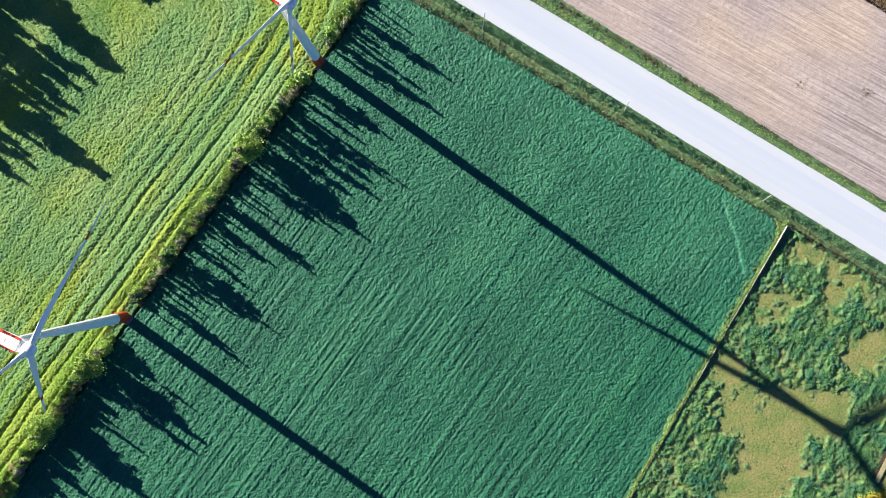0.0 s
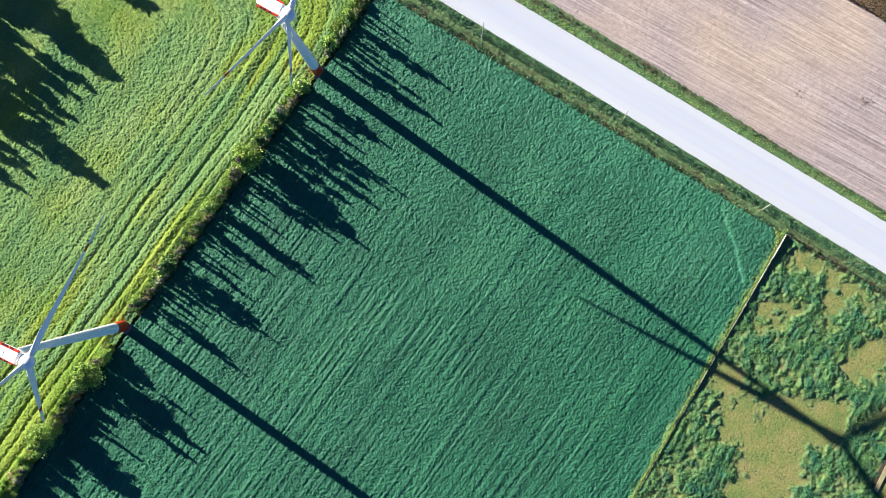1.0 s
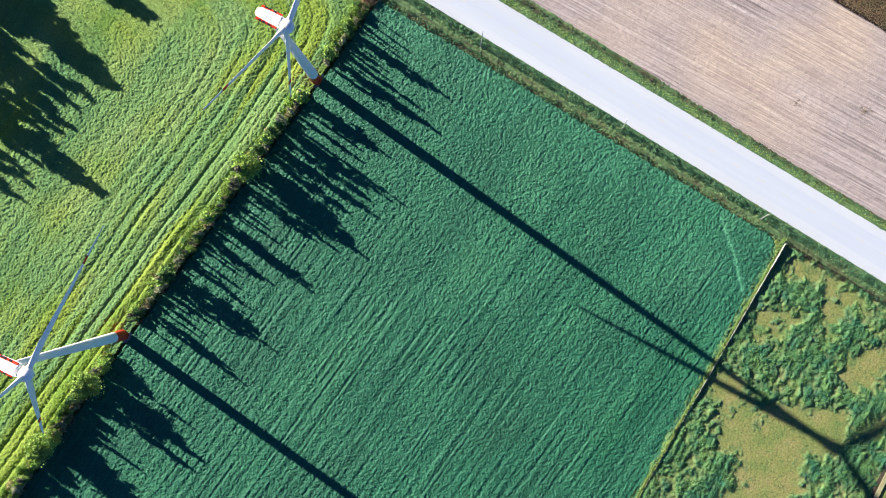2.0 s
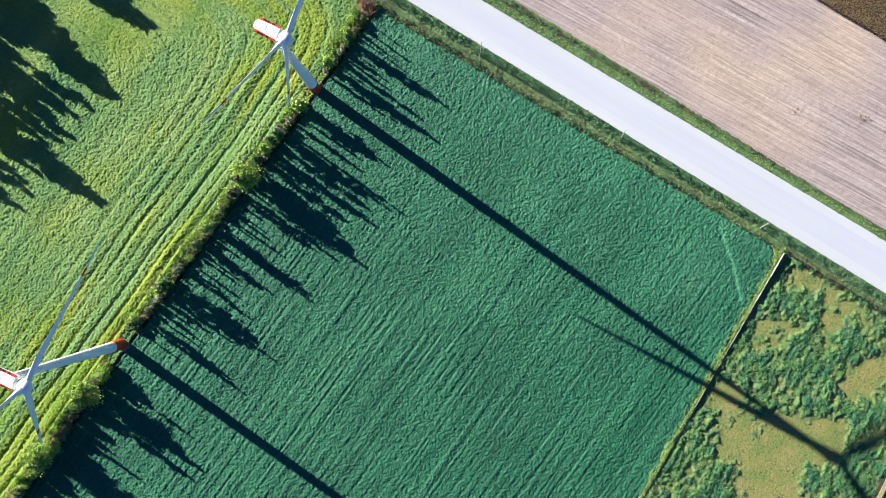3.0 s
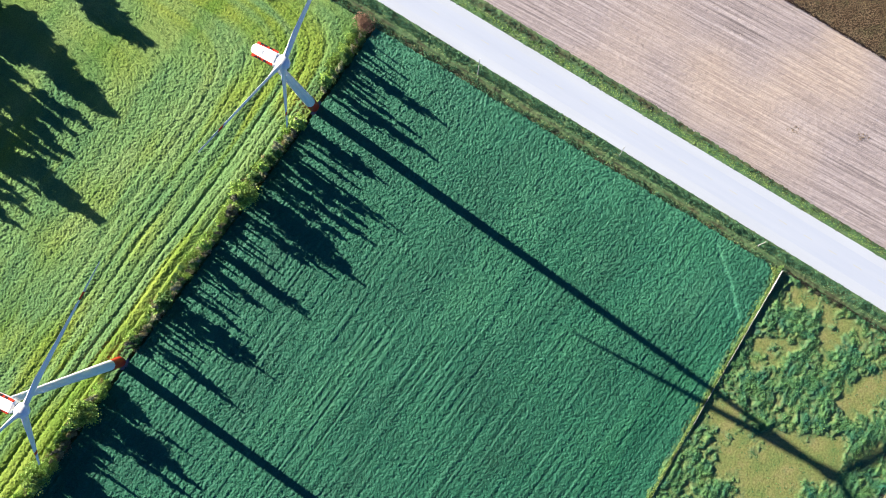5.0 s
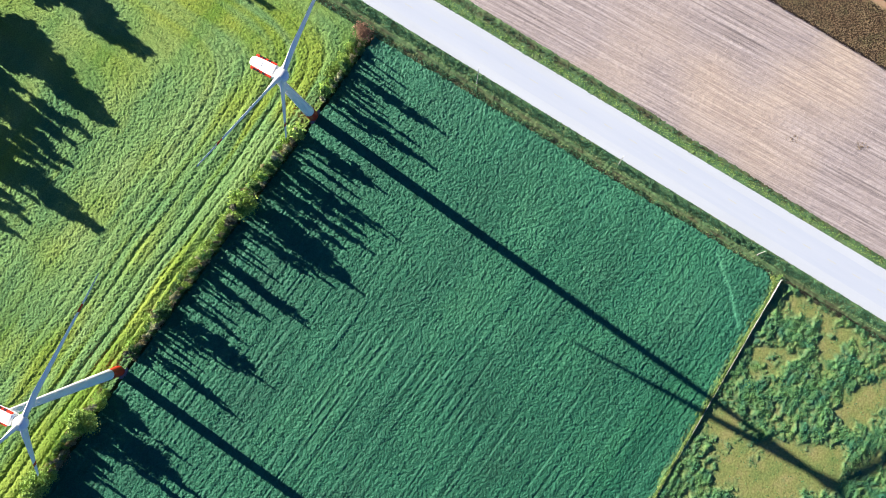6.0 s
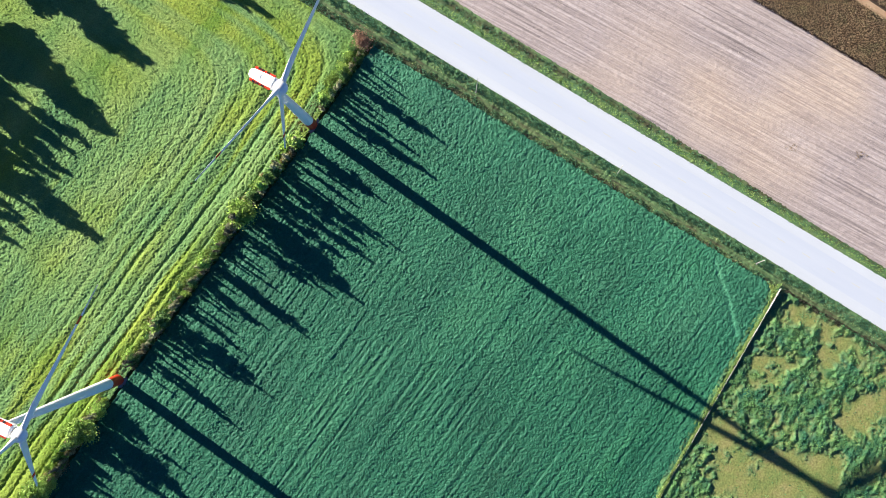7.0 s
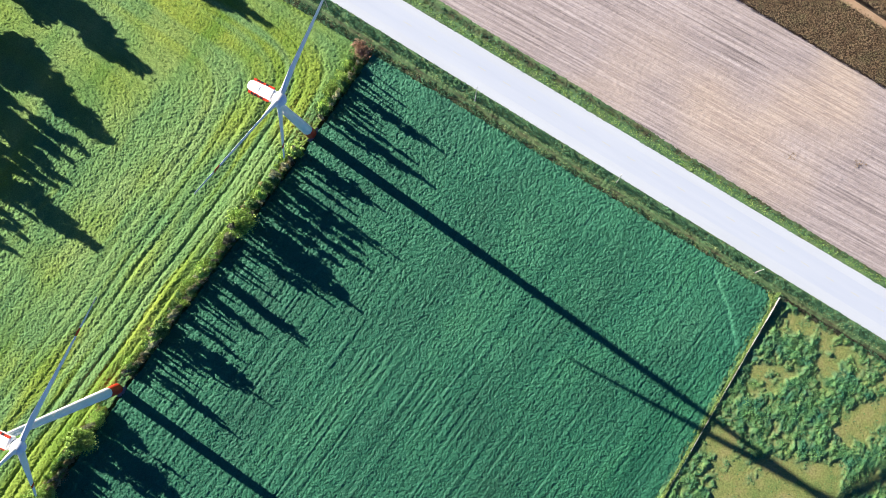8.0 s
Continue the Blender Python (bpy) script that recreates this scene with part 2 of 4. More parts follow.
def clumps(spots, radius, tall, each, seed):
    """Leaf centres heaped in a dome on every spot."""
    rng = np.random.default_rng(seed)
    n = len(spots)
    way = rng.normal(size=(n, each, 3))
    way /= np.linalg.norm(way, axis=2)[:, :, None]
    way[:, :, 2] = np.abs(way[:, :, 2])
    grow = rng.uniform(0.6, 1.3, (n, 1, 1)) * rng.uniform(0.45, 1.0, (n, each, 1))
    c = way * grow * np.array([radius, radius, tall])
    return (c + spots[:, None, :]).reshape(-1, 3)


def cyl(bm, p, q, r0, r1, sides=12, caps=True):
    """A tapered round bar from p to q."""
    p, q = Vector(p), Vector(q)
    turn = (q - p).to_track_quat("Z", "Y").to_matrix().to_4x4()
    m = Matrix.Translation((p + q) / 2) @ turn
    bmesh.ops.create_cone(bm, cap_ends=caps, segments=sides, radius1=r0, radius2=r1, depth=(q - p).length, matrix=m)
    return bm


def box(bm, m, sx, sy, sz, bevel=0.0):
    made = bmesh.ops.create_cube(bm, size=1, matrix=m @ Matrix.Diagonal((sx, sy, sz, 1)))
    if bevel:
        edges = list({e for v in made["verts"] for e in v.link_edges})
        bmesh.ops.bevel(bm, geom=edges, offset=bevel, segments=2, affect="EDGES", profile=0.6)
    return bm


def empty(name, m=None):
    ob = new(name)
    ob.empty_display_size = 0.5
    if m is not None:
        ob.matrix_world = m
    return ob


# ---- plan, in metres ----
HEDGE = [(14.0, 146.0), (-23.0, 95.4), (-47.2, 61.2), (-107.8, -19.8), (-152.8, -83.8), (-180.0, -122.5)]
HEDGE_Y = np.array([p[1] for p in HEDGE[::-1]])
HEDGE_X = np.array([p[0] for p in HEDGE[::-1]])


def east_of_hedge(x, y):
    return (x - np.interp(y, HEDGE_Y, HEDGE_X)) * 0.81


def above(x, y, line):
    """Metres north of a straight line through two points."""
    (ax, ay), (bx, by) = line
    return ((bx - ax) * (y - ay) - (by - ay) * (x - ax)) / math.hypot(bx - ax, by - ay)


ROAD_SOUTH = ((-56.8, 125.3), (183.2, -21.8))
ROAD_NORTH = ((-56.8, 140.3), (183.2, -3.0))
CROP_NORTH = ((-36.8, 103.2), (123.2, 7.2))
SOIL_SOUTH = ((-56.8, 148.6), (183.2, 1.2))
MAIZE_SOUTH = ((63.2, 139.1), (203.2, 55.5))
TRACK_SOUTH = ((143.0, 113.5), (159.6, 103.1))
TRACK_NORTH = ((148.0, 113.5), (159.6, 105.9))
FENCE = ((66.2, -87.8), (121.2, 8.2))


def east_of_fence(x, y):
    return -above(x, y, FENCE)


WEST, EAST, SOUTH, NORTH = -175.0, 178.0, -104.0, 132.0

# ---- the ground and the fields ----
bm = bmesh.new()
bmesh.ops.create_grid(bm, x_segments=60, y_segments=60, size=3000)
for v in bm.verts:
    v.co.z = -0.25
tagged(part("ground", bm, M_GROUND), "flat farmland of grass and fields to the horizon", "ground", kind="structure")


def crop_inside(x, y):
    a, b = -above(x, y, CROP_NORTH), -1.1 - east_of_fence(x, y)
    ragged = (smooth_noise(x, y, 1.5, 29) - 0.5) * 0.6
    corner = (a < 6) & (b < 6) & (np.hypot(6 - a, 6 - b) > 6)
    return (east_of_hedge(x, y) > 1.3 + ragged) & (a > ragged) & (b > ragged) & ~corner


def wheel_track(x, y):
    """1 on the pale wheel track that bends through the field's corner."""
    line = np.interp(y, [-10.5, 4.2, 13.2, 19.0], [106.4, 103.2, 99.8, 98.6])
    return np.exp(-((x - line) / 0.75) ** 2) * np.clip((y + 11) / 4, 0, 1) * np.clip((19 - y) / 3, 0, 1)


def crop_height(x, y):
    u, v = along_rows(x, y, ROW_ANGLE)
    v = v + (smooth_noise(x, y, 60, 21) - 0.5) * 0.8
    rows = np.clip(0.9 * (smooth_noise(x, y, 30, 22) - 0.6) - above(x, y, CROP_NORTH) / 110 + x / 500, 0.22, 1)
    streaks = smooth_noise(u * 0.03, v, 0.8, 25) + 0.22 * smooth_noise(u * 0.04, v, 2.1, 26)
    tops = 0.62 * plants(u, v, 0.60, 0.50, 31) + 0.42 * lattice(np.floor(u / 0.31), np.floor(v / 0.31), 33) + 0.22 * smooth_noise(u * 0.6, v, 0.7, 24)
    return 0.05 + (0.62 - 0.12 * rows) * tops * (1 - 0.55 * wheel_track(x, y)) + 0.29 * rows * streaks + 0.16 * smooth_noise(u, v, 0.45, 23)


def crop_cover(x, y):
    """How pale the leaves are: most on the wheel track, along the verge and in the field's corner, least in one darker
    strip along the rows.
    """
    patches = np.clip(smooth_noise(x, y, 11, 27) * smooth_noise(x, y, 37, 28) - 0.45, 0, 1) * 0.45
    verge = 0.28 * np.exp(above(x, y, CROP_NORTH) / 22) * (0.4 + smooth_noise(x, y, 9, 37))
    corner = 0.25 * np.exp(-((x - 86) / 17) ** 2 - ((y - 1) / 11) ** 2) * (0.5 + smooth_noise(x, y, 6, 30))
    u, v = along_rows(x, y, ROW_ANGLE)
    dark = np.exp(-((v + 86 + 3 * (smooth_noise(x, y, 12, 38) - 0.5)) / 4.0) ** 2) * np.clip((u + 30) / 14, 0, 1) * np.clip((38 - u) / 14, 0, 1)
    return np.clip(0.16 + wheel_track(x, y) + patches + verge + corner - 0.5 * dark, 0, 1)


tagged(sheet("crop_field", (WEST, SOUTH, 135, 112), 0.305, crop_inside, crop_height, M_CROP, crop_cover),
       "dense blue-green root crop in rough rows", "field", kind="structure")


def meadow_inside(x, y):
    return (east_of_hedge(x, y) < 0.4) & (above(x, y, CROP_NORTH) < 0)


def strips(x, y):
    """Metres in from the meadow's edges: the mown strips follow hedge and verge, and bend round the corner."""
    a, b = -east_of_hedge(x, y), -above(x, y, CROP_NORTH)
    k = 9.0
    d = -k * np.log(np.exp(-np.clip(a, -20, 300) / k) + np.exp(-np.clip(b, -20, 300) / k))
    return d + (smooth_noise(x, y, 22, 41) - 0.5) * 1.6


def meadow_height(x, y):
    d = strips(x, y)
    u = along_rows(x, y, ROW_ANGLE)[0]
    near = np.clip(1.40 - d / 36, 0.30, 1.3) * np.clip(-above(x, y, CROP_NORTH) / 45, 0.45, 1)
    furrow = np.exp(-((((d + 1.2 * smooth_noise(u * 0.03, d, 6.0, 46)) / 3.9) % 1.0 - 0.5) / 0.13) ** 2)
    ridges = 0.50 * smooth_noise(u * 0.06, d, 1.5, 45) + 0.42 * smooth_noise(u * 0.02, d, 4.0, 49) - 0.42 * furrow * np.clip(2.2 * smooth_noise(u * 0.012, d, 3.9, 42) - 0.55, 0, 1)
    tops = 0.60 * plants(u, d, 0.78, 0.56, 43) + 0.40 * lattice(np.floor(u / 0.31), np.floor(d / 0.31), 51)
    return 0.45 + 0.66 * tops + 0.88 * near * np.clip(d / 5, 0.12, 1) * ridges + 0.22 * smooth_noise(x, y, 0.45, 44)


def meadow_cover(x, y):
    """Yellower strips of cut clover near the hedge, and tan patches further off."""
    d = strips(x, y)
    u = along_rows(x, y, ROW_ANGLE)[0]
    band = 0.6 * smooth_noise(u * 0.05, d, 2.2, 47) + 0.4 * smooth_noise(u * 0.03, d, 4.6, 50)
    near = np.clip(1.3 - d / 34, 0.15, 1.0)
    near = near * np.clip(-above(x, y, CROP_NORTH) / 22, 0.35, 1)
    return np.clip((band - 0.34) * 4.2 * near + (smooth_noise(x, y, 17, 48) - 0.52) * 1.1 + 0.35 * (smooth_noise(u * 0.1, d, 2.6, 40) - 0.5), 0, 1)


tagged(sheet("meadow", (WEST, SOUTH, 0, NORTH), 0.305, meadow_inside, meadow_height, M_MEADOW, meadow_cover),
       "bright yellow-green meadow mown in strips along the hedge", "field", kind="structure")


def soil_inside(x, y):
    return (above(x, y, SOIL_SOUTH) > -1.5) & (above(x, y, MAIZE_SOUTH) < 0.6)


def soil_height(x, y):
    u, v = along_rows(x, y, -28.5)
    sunk = 0.5 * np.clip(0.4 - above(x, y, SOIL_SOUTH), 0, 1.5)
    wheel = np.exp(-((((v + 0.25 * smooth_noise(u * 0.05, v, 3.0, 57)) / 2.3) % 1.0 - 0.5) / 0.16) ** 2) * np.clip(1.6 * smooth_noise(u * 0.15, v, 6.0, 58) - 0.2, 0, 1)
    return 0.10 - sunk - 0.13 * wheel + 0.13 * smooth_noise(u * 0.07, v, 0.85, 54) + 0.06 * smooth_noise(u * 0.3, v, 0.45, 52) + 0.08 * smooth_noise(x, y, 0.9, 53)


def soil_cover(x, y):
    """Drier, sandier soil in the middle of the field."""
    return np.clip(1.2 - np.hypot((x - 120) / 70, (y - 72) / 26) + (smooth_noise(x, y, 16, 55) - 0.5) * 1.3, 0, 1) * 0.85


tagged(sheet("harrowed_field", (-20, 0, EAST + 12, NORTH + 6), 0.42, soil_inside, soil_height, M_STUBBLE, soil_cover),
       "bare pinkish-beige harrowed field with fine furrows", "field", kind="structure")


def pasture_patches(x, y):
    """1 where weeds cover the pasture, 0 on the dry grass."""
    bare = np.zeros_like(x)
    for cx, cy, rx, ry, full in ((102, -44, 5, 7, 0.9), (106, -58, 9, 10, 1), (121, -56, 12, 8, 1.1), (136, -58, 9, 8, 1.1), (116, -71, 13, 11, 1.1), (109, -85, 13, 10, 1.1), (151, -37, 13, 7, 1), (127, -0.5, 4.6, 4.6, 0.7), (132.5, -3.5, 5.0, 5.0, 0.7), (138, -7, 5.0, 5.0, 0.7), (144, -10.5, 3.6, 3.6, 0.7), (122, -19, 5, 4, 0.35), (114, -18, 3.5, 3.5, 0.62), (138, -15, 3.2, 6, 0.5), (161, -78, 8, 7, 0.8)):
        tilt = 0.5
        dx, dy = (x - cx) * math.cos(tilt) + (y - cy) * math.sin(tilt), -(x - cx) * math.sin(tilt) + (y - cy) * math.cos(tilt)
        bare = np.maximum(bare, (1.35 - np.hypot(dx / rx, dy / ry)) * full)
    ragged = bare * 1.3 + (smooth_noise(x, y, 8, 61) - 0.5) * 0.8 + (smooth_noise(x, y, 2.4, 62) - 0.5) * 0.9 + (smooth_noise(x, y, 0.9, 69) - 0.5) * 0.5
    return np.where(east_of_fence(x, y) < 0.6, 0.9, np.clip(0.85 - ragged, 0, 1))


def pasture_inside(x, y):
    return ((east_of_fence(x, y) > -3.0) | ((east_of_fence(x, y) > -11) & (above(x, y, CROP_NORTH) > -8) & ~crop_inside(x, y))) & (above(x, y, CROP_NORTH) < 0.2)


def pasture_height(x, y):
    u, v = along_rows(x, y, 62.0)
    weeds = np.clip(pasture_patches(x, y) * 1.7 - 0.55, 0, 1) * (0.55 + 0.75 * smooth_noise(u * 0.2, v, 1.3, 71))
    tops = 0.62 * plants(u, v, 1.05, 0.70, 68) + 0.34 * lattice(np.floor(u / 0.36), np.floor(v / 0.36), 70) + 0.25 * smooth_noise(x, y, 1.1, 65)
    return 0.03 + 0.03 * smooth_noise(x, y, 3.5, 63) + 0.08 * smooth_noise(x, y, 0.45, 64) + tops * weeds


tagged(sheet("pasture", (48, SOUTH, EAST + 8, 20), 0.34, pasture_inside, pasture_height, M_PASTURE, pasture_patches),
       "rough pasture of dry tan grass overgrown with weeds", "field", kind="structure")


# ---- the road and its verges ----
def between(line_a, line_b, f):
    return tuple(tuple(a + (b - a) * f for a, b in zip(p, q)) for p, q in zip(line_a, line_b))


def strip(name, line_a, line_b, z, material, thick=0.3, t0=-0.35, t1=1.25, cuts=60):
    """A flat band between two lines, with a thickness."""
    bm = bmesh.new()
    rows = []
    for i in range(cuts + 1):
        t = t0 + (t1 - t0) * i / cuts
        rows.append([bm.verts.new((a[0] + (b[0] - a[0]) * t, a[1] + (b[1] - a[1]) * t, h)) for h, (a, b) in ((z, line_a), (z, line_b), (z - thick, line_b), (z - thick, line_a))])
    for r, s in zip(rows, rows[1:]):
        for k in range(4):
            bm.faces.new((r[k], r[(k + 1) % 4], s[(k + 1) % 4], s[k]))
    bm.normal_update()
    bmesh.ops.recalc_face_normals(bm, faces=bm.faces)
    return part(name, bm, material)


tagged(strip("road_shoulder", ROAD_SOUTH, ROAD_NORTH, 0.30, M_SHOULDER, 0.6), "wide pale gravel shoulders of a country road", "road", kind="structure")
tagged(strip("road", between(ROAD_SOUTH, ROAD_NORTH, 0.24), between(ROAD_SOUTH, ROAD_NORTH, 0.80), 0.306, M_ROAD, 0.2), "sun-bleached pale two-lane asphalt road", "road", kind="structure")
for i in range(-9, 19):
    f = 0.519 + 0.0366 * i
    mid_s, mid_n = between(ROAD_SOUTH, ROAD_NORTH, 0.528), between(ROAD_SOUTH, ROAD_NORTH, 0.544)
    tagged(strip("road_marking", mid_s, mid_n, 0.312, M_LINE, 0.004, f, f + 0.012, 2), "faded yellow centre dash on the road", "road marking", "centre dashes", "structure")


def verge_height(x, y):
    s = -above(x, y, ROAD_SOUTH)
    n = above(x, y, ROAD_NORTH)
    ditch = np.where(n > 0, np.exp(-((n - 3.6) / 1.6) ** 2), np.exp(-((s - 6.6) / 1.5) ** 2))
    return 0.22 - 0.4 * np.clip(above(x, y, SOIL_SOUTH) + 0.2, 0, 1.5) - 0.5 * ditch + 0.30 * smooth_noise(x, y, 0.6, 71) + 0.15 * smooth_noise(x, y, 2.5, 72) - 0.15


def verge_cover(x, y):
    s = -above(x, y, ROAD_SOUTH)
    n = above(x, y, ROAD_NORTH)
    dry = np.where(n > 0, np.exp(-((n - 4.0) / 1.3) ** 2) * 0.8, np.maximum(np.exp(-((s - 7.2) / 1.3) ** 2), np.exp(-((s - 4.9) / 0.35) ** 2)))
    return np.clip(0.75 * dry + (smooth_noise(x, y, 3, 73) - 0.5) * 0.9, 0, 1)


def south_verge_inside(x, y):
    return (above(x, y, ROAD_SOUTH) < 0.3) & (above(x, y, CROP_NORTH) > -0.3)


def north_verge_inside(x, y):
    return (above(x, y, ROAD_NORTH) > -0.3) & (above(x, y, SOIL_SOUTH) < 1.2)


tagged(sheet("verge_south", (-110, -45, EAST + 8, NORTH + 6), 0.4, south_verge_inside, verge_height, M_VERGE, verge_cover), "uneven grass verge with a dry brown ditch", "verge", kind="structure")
tagged(sheet("verge_north", (-60, -25, EAST + 8, NORTH + 25), 0.4, north_verge_inside, verge_height, M_VERGE, verge_cover), "narrow grass verge between road and bare field", "verge", kind="structure")


# ---- low plants ----
def spread(bounds, count, inside, height, seed):
    rng = np.random.default_rng(seed)
    x, y = rng.uniform(bounds[0], bounds[2], count), rng.uniform(bounds[1], bounds[3], count)
    keep = inside(x, y)
    x, y = x[keep], y[keep]
    return np.stack([x, y, height(x, y)], 1)


def stuff(name, spots, radius, tall, each, size, material, seed, label, category, flat=1.3, long=1.6, lie=None):
    return tagged(leaves(name, clumps(spots, radius, tall, each, seed), size, material, seed + 1, flat, long, lie), label, category, kind="stuff")


crop_box = (WEST, SOUTH, 135, 112)
spots = spread(crop_box, 50000, crop_inside, crop_height, 101)
stuff("crop_leaves", spots, 0.45, 0.15, 2, 0.30, M_CROP_LEAF, 102, "broad blue-green leaves of the root crop", "crop", flat=1.5)
spots = spread((WEST, SOUTH, 0, NORTH), 60000, meadow_inside, meadow_height, 103)
stuff("meadow_leaves", spots, 0.4, 0.03, 1, 0.25, M_MEADOW_LEAF, 104, "yellow-green clover tufts of the meadow", "grass", flat=1.9)
spots = spread((-20, 0, EAST + 12, NORTH + 6), 36000, soil_inside, soil_height, 105)
stuff("straw", spots, 0.3, 0.03, 1, 0.16, M_STRAW, 106, "bits of straw and stubble on bare soil", "straw", flat=2.0, long=4.0, lie=-28.5)


def weedy(x, y):
    return pasture_inside(x, y) & (pasture_patches(x, y) > 0.30 + 0.45 * lattice(x * 97, y * 89, 66)) & (smooth_noise(x * 0.9 - y * 0.45, x * 0.16 + y * 0.3, 1.3, 67) > 0.25) & (east_of_fence(x, y) > np.where(y > -2, 6.0, np.where(y > -14, 3.8, 1.2)))


spots = spread((48, SOUTH, EAST + 8, 20), 105000, weedy, pasture_height, 107)
stuff("pasture_weeds", spots, 0.5, 0.35, 2, 0.22, M_BRUSH, 108, "tangled green weeds and low brush on the pasture", "weeds", flat=0.7, long=2.2)


def sparse(x, y):
    return pasture_inside(x, y) & (pasture_patches(x, y) < 0.5) & (east_of_fence(x, y) > 1.0)


spots = spread((48, SOUTH, EAST + 8, 20), 3500, sparse, pasture_height, 109)
stuff("pasture_tufts", spots, 0.45, 0.25, 4, 0.2, M_BRUSH, 110, "single weed tufts in dry grass", "weeds")


def by_road(lo, hi):
    return lambda x, y: south_verge_inside(x, y) & (-above(x, y, ROAD_SOUTH) > lo) & (-above(x, y, ROAD_SOUTH) < hi)


south_box, north_box = (-100, -40, EAST, NORTH), (-50, -20, EAST, NORTH + 20)
stuff("roadside_weeds", spread(south_box, 110000, by_road(0.35, 3.4), verge_height, 111), 0.5, 0.6, 9, 0.24, M_WEED_DARK, 112, "dark green weeds along the road's edge", "weeds")
M_VERGE_GRASS = shade("verge_grass_blade", [(0.115, 0.215, 0.085), (0.350, 0.405, 0.155)], 0.4, island=0.45, through_leaf=0.15)
stuff("verge_grass", spread(south_box, 115000, lambda x, y: by_road(2.8, 6.8)(x, y) & (abs(-above(x, y, ROAD_SOUTH) - 4.9) > 0.6), verge_height, 113), 0.3, 0.25, 6, 0.2, M_VERGE_GRASS, 114, "olive-green grass on the verge beside a ditch", "grass")
stuff("dry_stalks", spread(south_box, 70000, by_road(5.8, 8.2), verge_height, 115), 0.4, 0.45, 6, 0.22, M_WEED_DRY, 116, "dry brown stalks in the ditch", "weeds")
stuff("verge_weeds_dark", spread(south_box, 50000, by_road(6.4, 8.8), verge_height, 117), 0.4, 0.5, 7, 0.22, M_WEED_DARK, 118, "dark weeds at the crop's edge", "weeds")


M_BUSH = shade("verge_bush", [(0.032, 0.095, 0.052), (0.150, 0.275, 0.115)], 0.5, island=0.5, through_leaf=0.15)
stuff("roadside_bushes", spread(south_box, 26000, lambda x, y: by_road(0.8, 3.4)(x, y) & (smooth_noise(x, y, 3.4, 75) > 0.45), verge_height, 141), 0.7, 1.6, 24, 0.26, M_BUSH, 142, "dark leafy bushes along the road's edge", "bushes", flat=0.4)
stuff("ditch_bushes", spread(south_box, 60000, lambda x, y: by_road(5.6, 8.8)(x, y) & (smooth_noise(x, y, 2.8, 74) > 0.52), verge_height, 143), 0.7, 1.5, 18, 0.24, M_BUSH, 144, "dark low bushes between ditch and crop", "bushes", flat=0.4)


def pasture_edge(x, y):
    return (abs(above(x, y, CROP_NORTH)) < 0.7) & (east_of_fence(x, y) > 1.0)


# Dark clumps added to draw the verge plants' shadow edge along the pasture.
stuff("boundary_brush", spread((115, -40, EAST, 12), 40000, pasture_edge, verge_height, 127), 0.5, 0.9, 8, 0.3, M_WEED_DRY, 128, "dark brush put in for the shade line along the pasture's edge", "weeds", flat=0.4)


def by_soil(lo, hi):
    return lambda x, y: north_verge_inside(x, y) & (above(x, y, ROAD_NORTH) > lo) & (above(x, y, ROAD_NORTH) < hi)


def near_soil(lo, hi):
    return lambda x, y: north_verge_inside(x, y) & (above(x, y, ROAD_NORTH) > 1.5) & (-above(x, y, SOIL_SOUTH) > lo) & (-above(x, y, SOIL_SOUTH) < hi)


stuff("north_grass", spread(north_box, 110000, by_soil(0.6, 2.9), verge_height, 119), 0.35, 0.2, 6, 0.20, M_WEED_LIGHT, 120, "green grass between road and bare field", "grass")
stuff("north_weeds", spread(north_box, 26000, near_soil(0.9, 3.0), verge_height, 121), 0.35, 0.3, 6, 0.21, M_WEED_DARK, 122, "dark weeds along the bare field", "weeds")
stuff("north_stalks", spread(north_box, 36000, near_soil(0.7, 2.4), verge_height, 123), 0.35, 0.3, 6, 0.20, M_WEED_DRY, 124, "dry stalks along the bare field", "weeds")


stuff("north_bushes", spread(north_box, 7000, near_soil(0.8, 2.6), verge_height, 145), 0.6, 0.8, 18, 0.24, M_BUSH, 146, "dark low bushes along the bare field", "bushes", flat=0.4)


def soil_patch(x, y):
    a = ((x - 126) / 2.6) ** 2 + ((y - 58.2) / 1.5) ** 2
    b = ((x - 150) / 2.8) ** 2 + ((y - 55.8) / 1.9) ** 2
    return np.minimum(a, b) < 1.1 * smooth_noise(x, y, 1.2, 56) + 0.9 * lattice(x * 50, y * 50, 59) - 0.4


M_SOIL_WEED = shade("soil_weed", [(0.22, 0.15, 0.075), (0.38, 0.29, 0.17)], 0.6, island=0.4, through_leaf=0.2)
stuff("soil_weeds", spread((120, 50, 156, 62), 1300, soil_patch, soil_height, 147), 0.35, 0.3, 4, 0.2, M_SOIL_WEED, 148, "dry tan weeds in patches on bare soil", "weeds")


def fence_strip(x, y):
    e = east_of_fence(x, y)
    return (e < -0.15) & (y < 10) & ((e > -1.2) | ((e > -9) & (above(x, y, CROP_NORTH) > -7) & (above(x, y, CROP_NORTH) < -0.3) & ~crop_inside(x, y)))


M_STRIP = shade("fence_grass", [(0.17, 0.30, 0.070), (0.38, 0.44, 0.13)], 0.5, island=0.25, through_leaf=0.25)
stuff("fence_grass", spread((46, SOUTH, 124, 10), 110000, fence_strip, lambda x, y: pasture_height(x, y) + 0.05, 125), 0.3, 0.45, 6, 0.24, M_STRIP, 126, "yellowing grass along the fence", "grass")


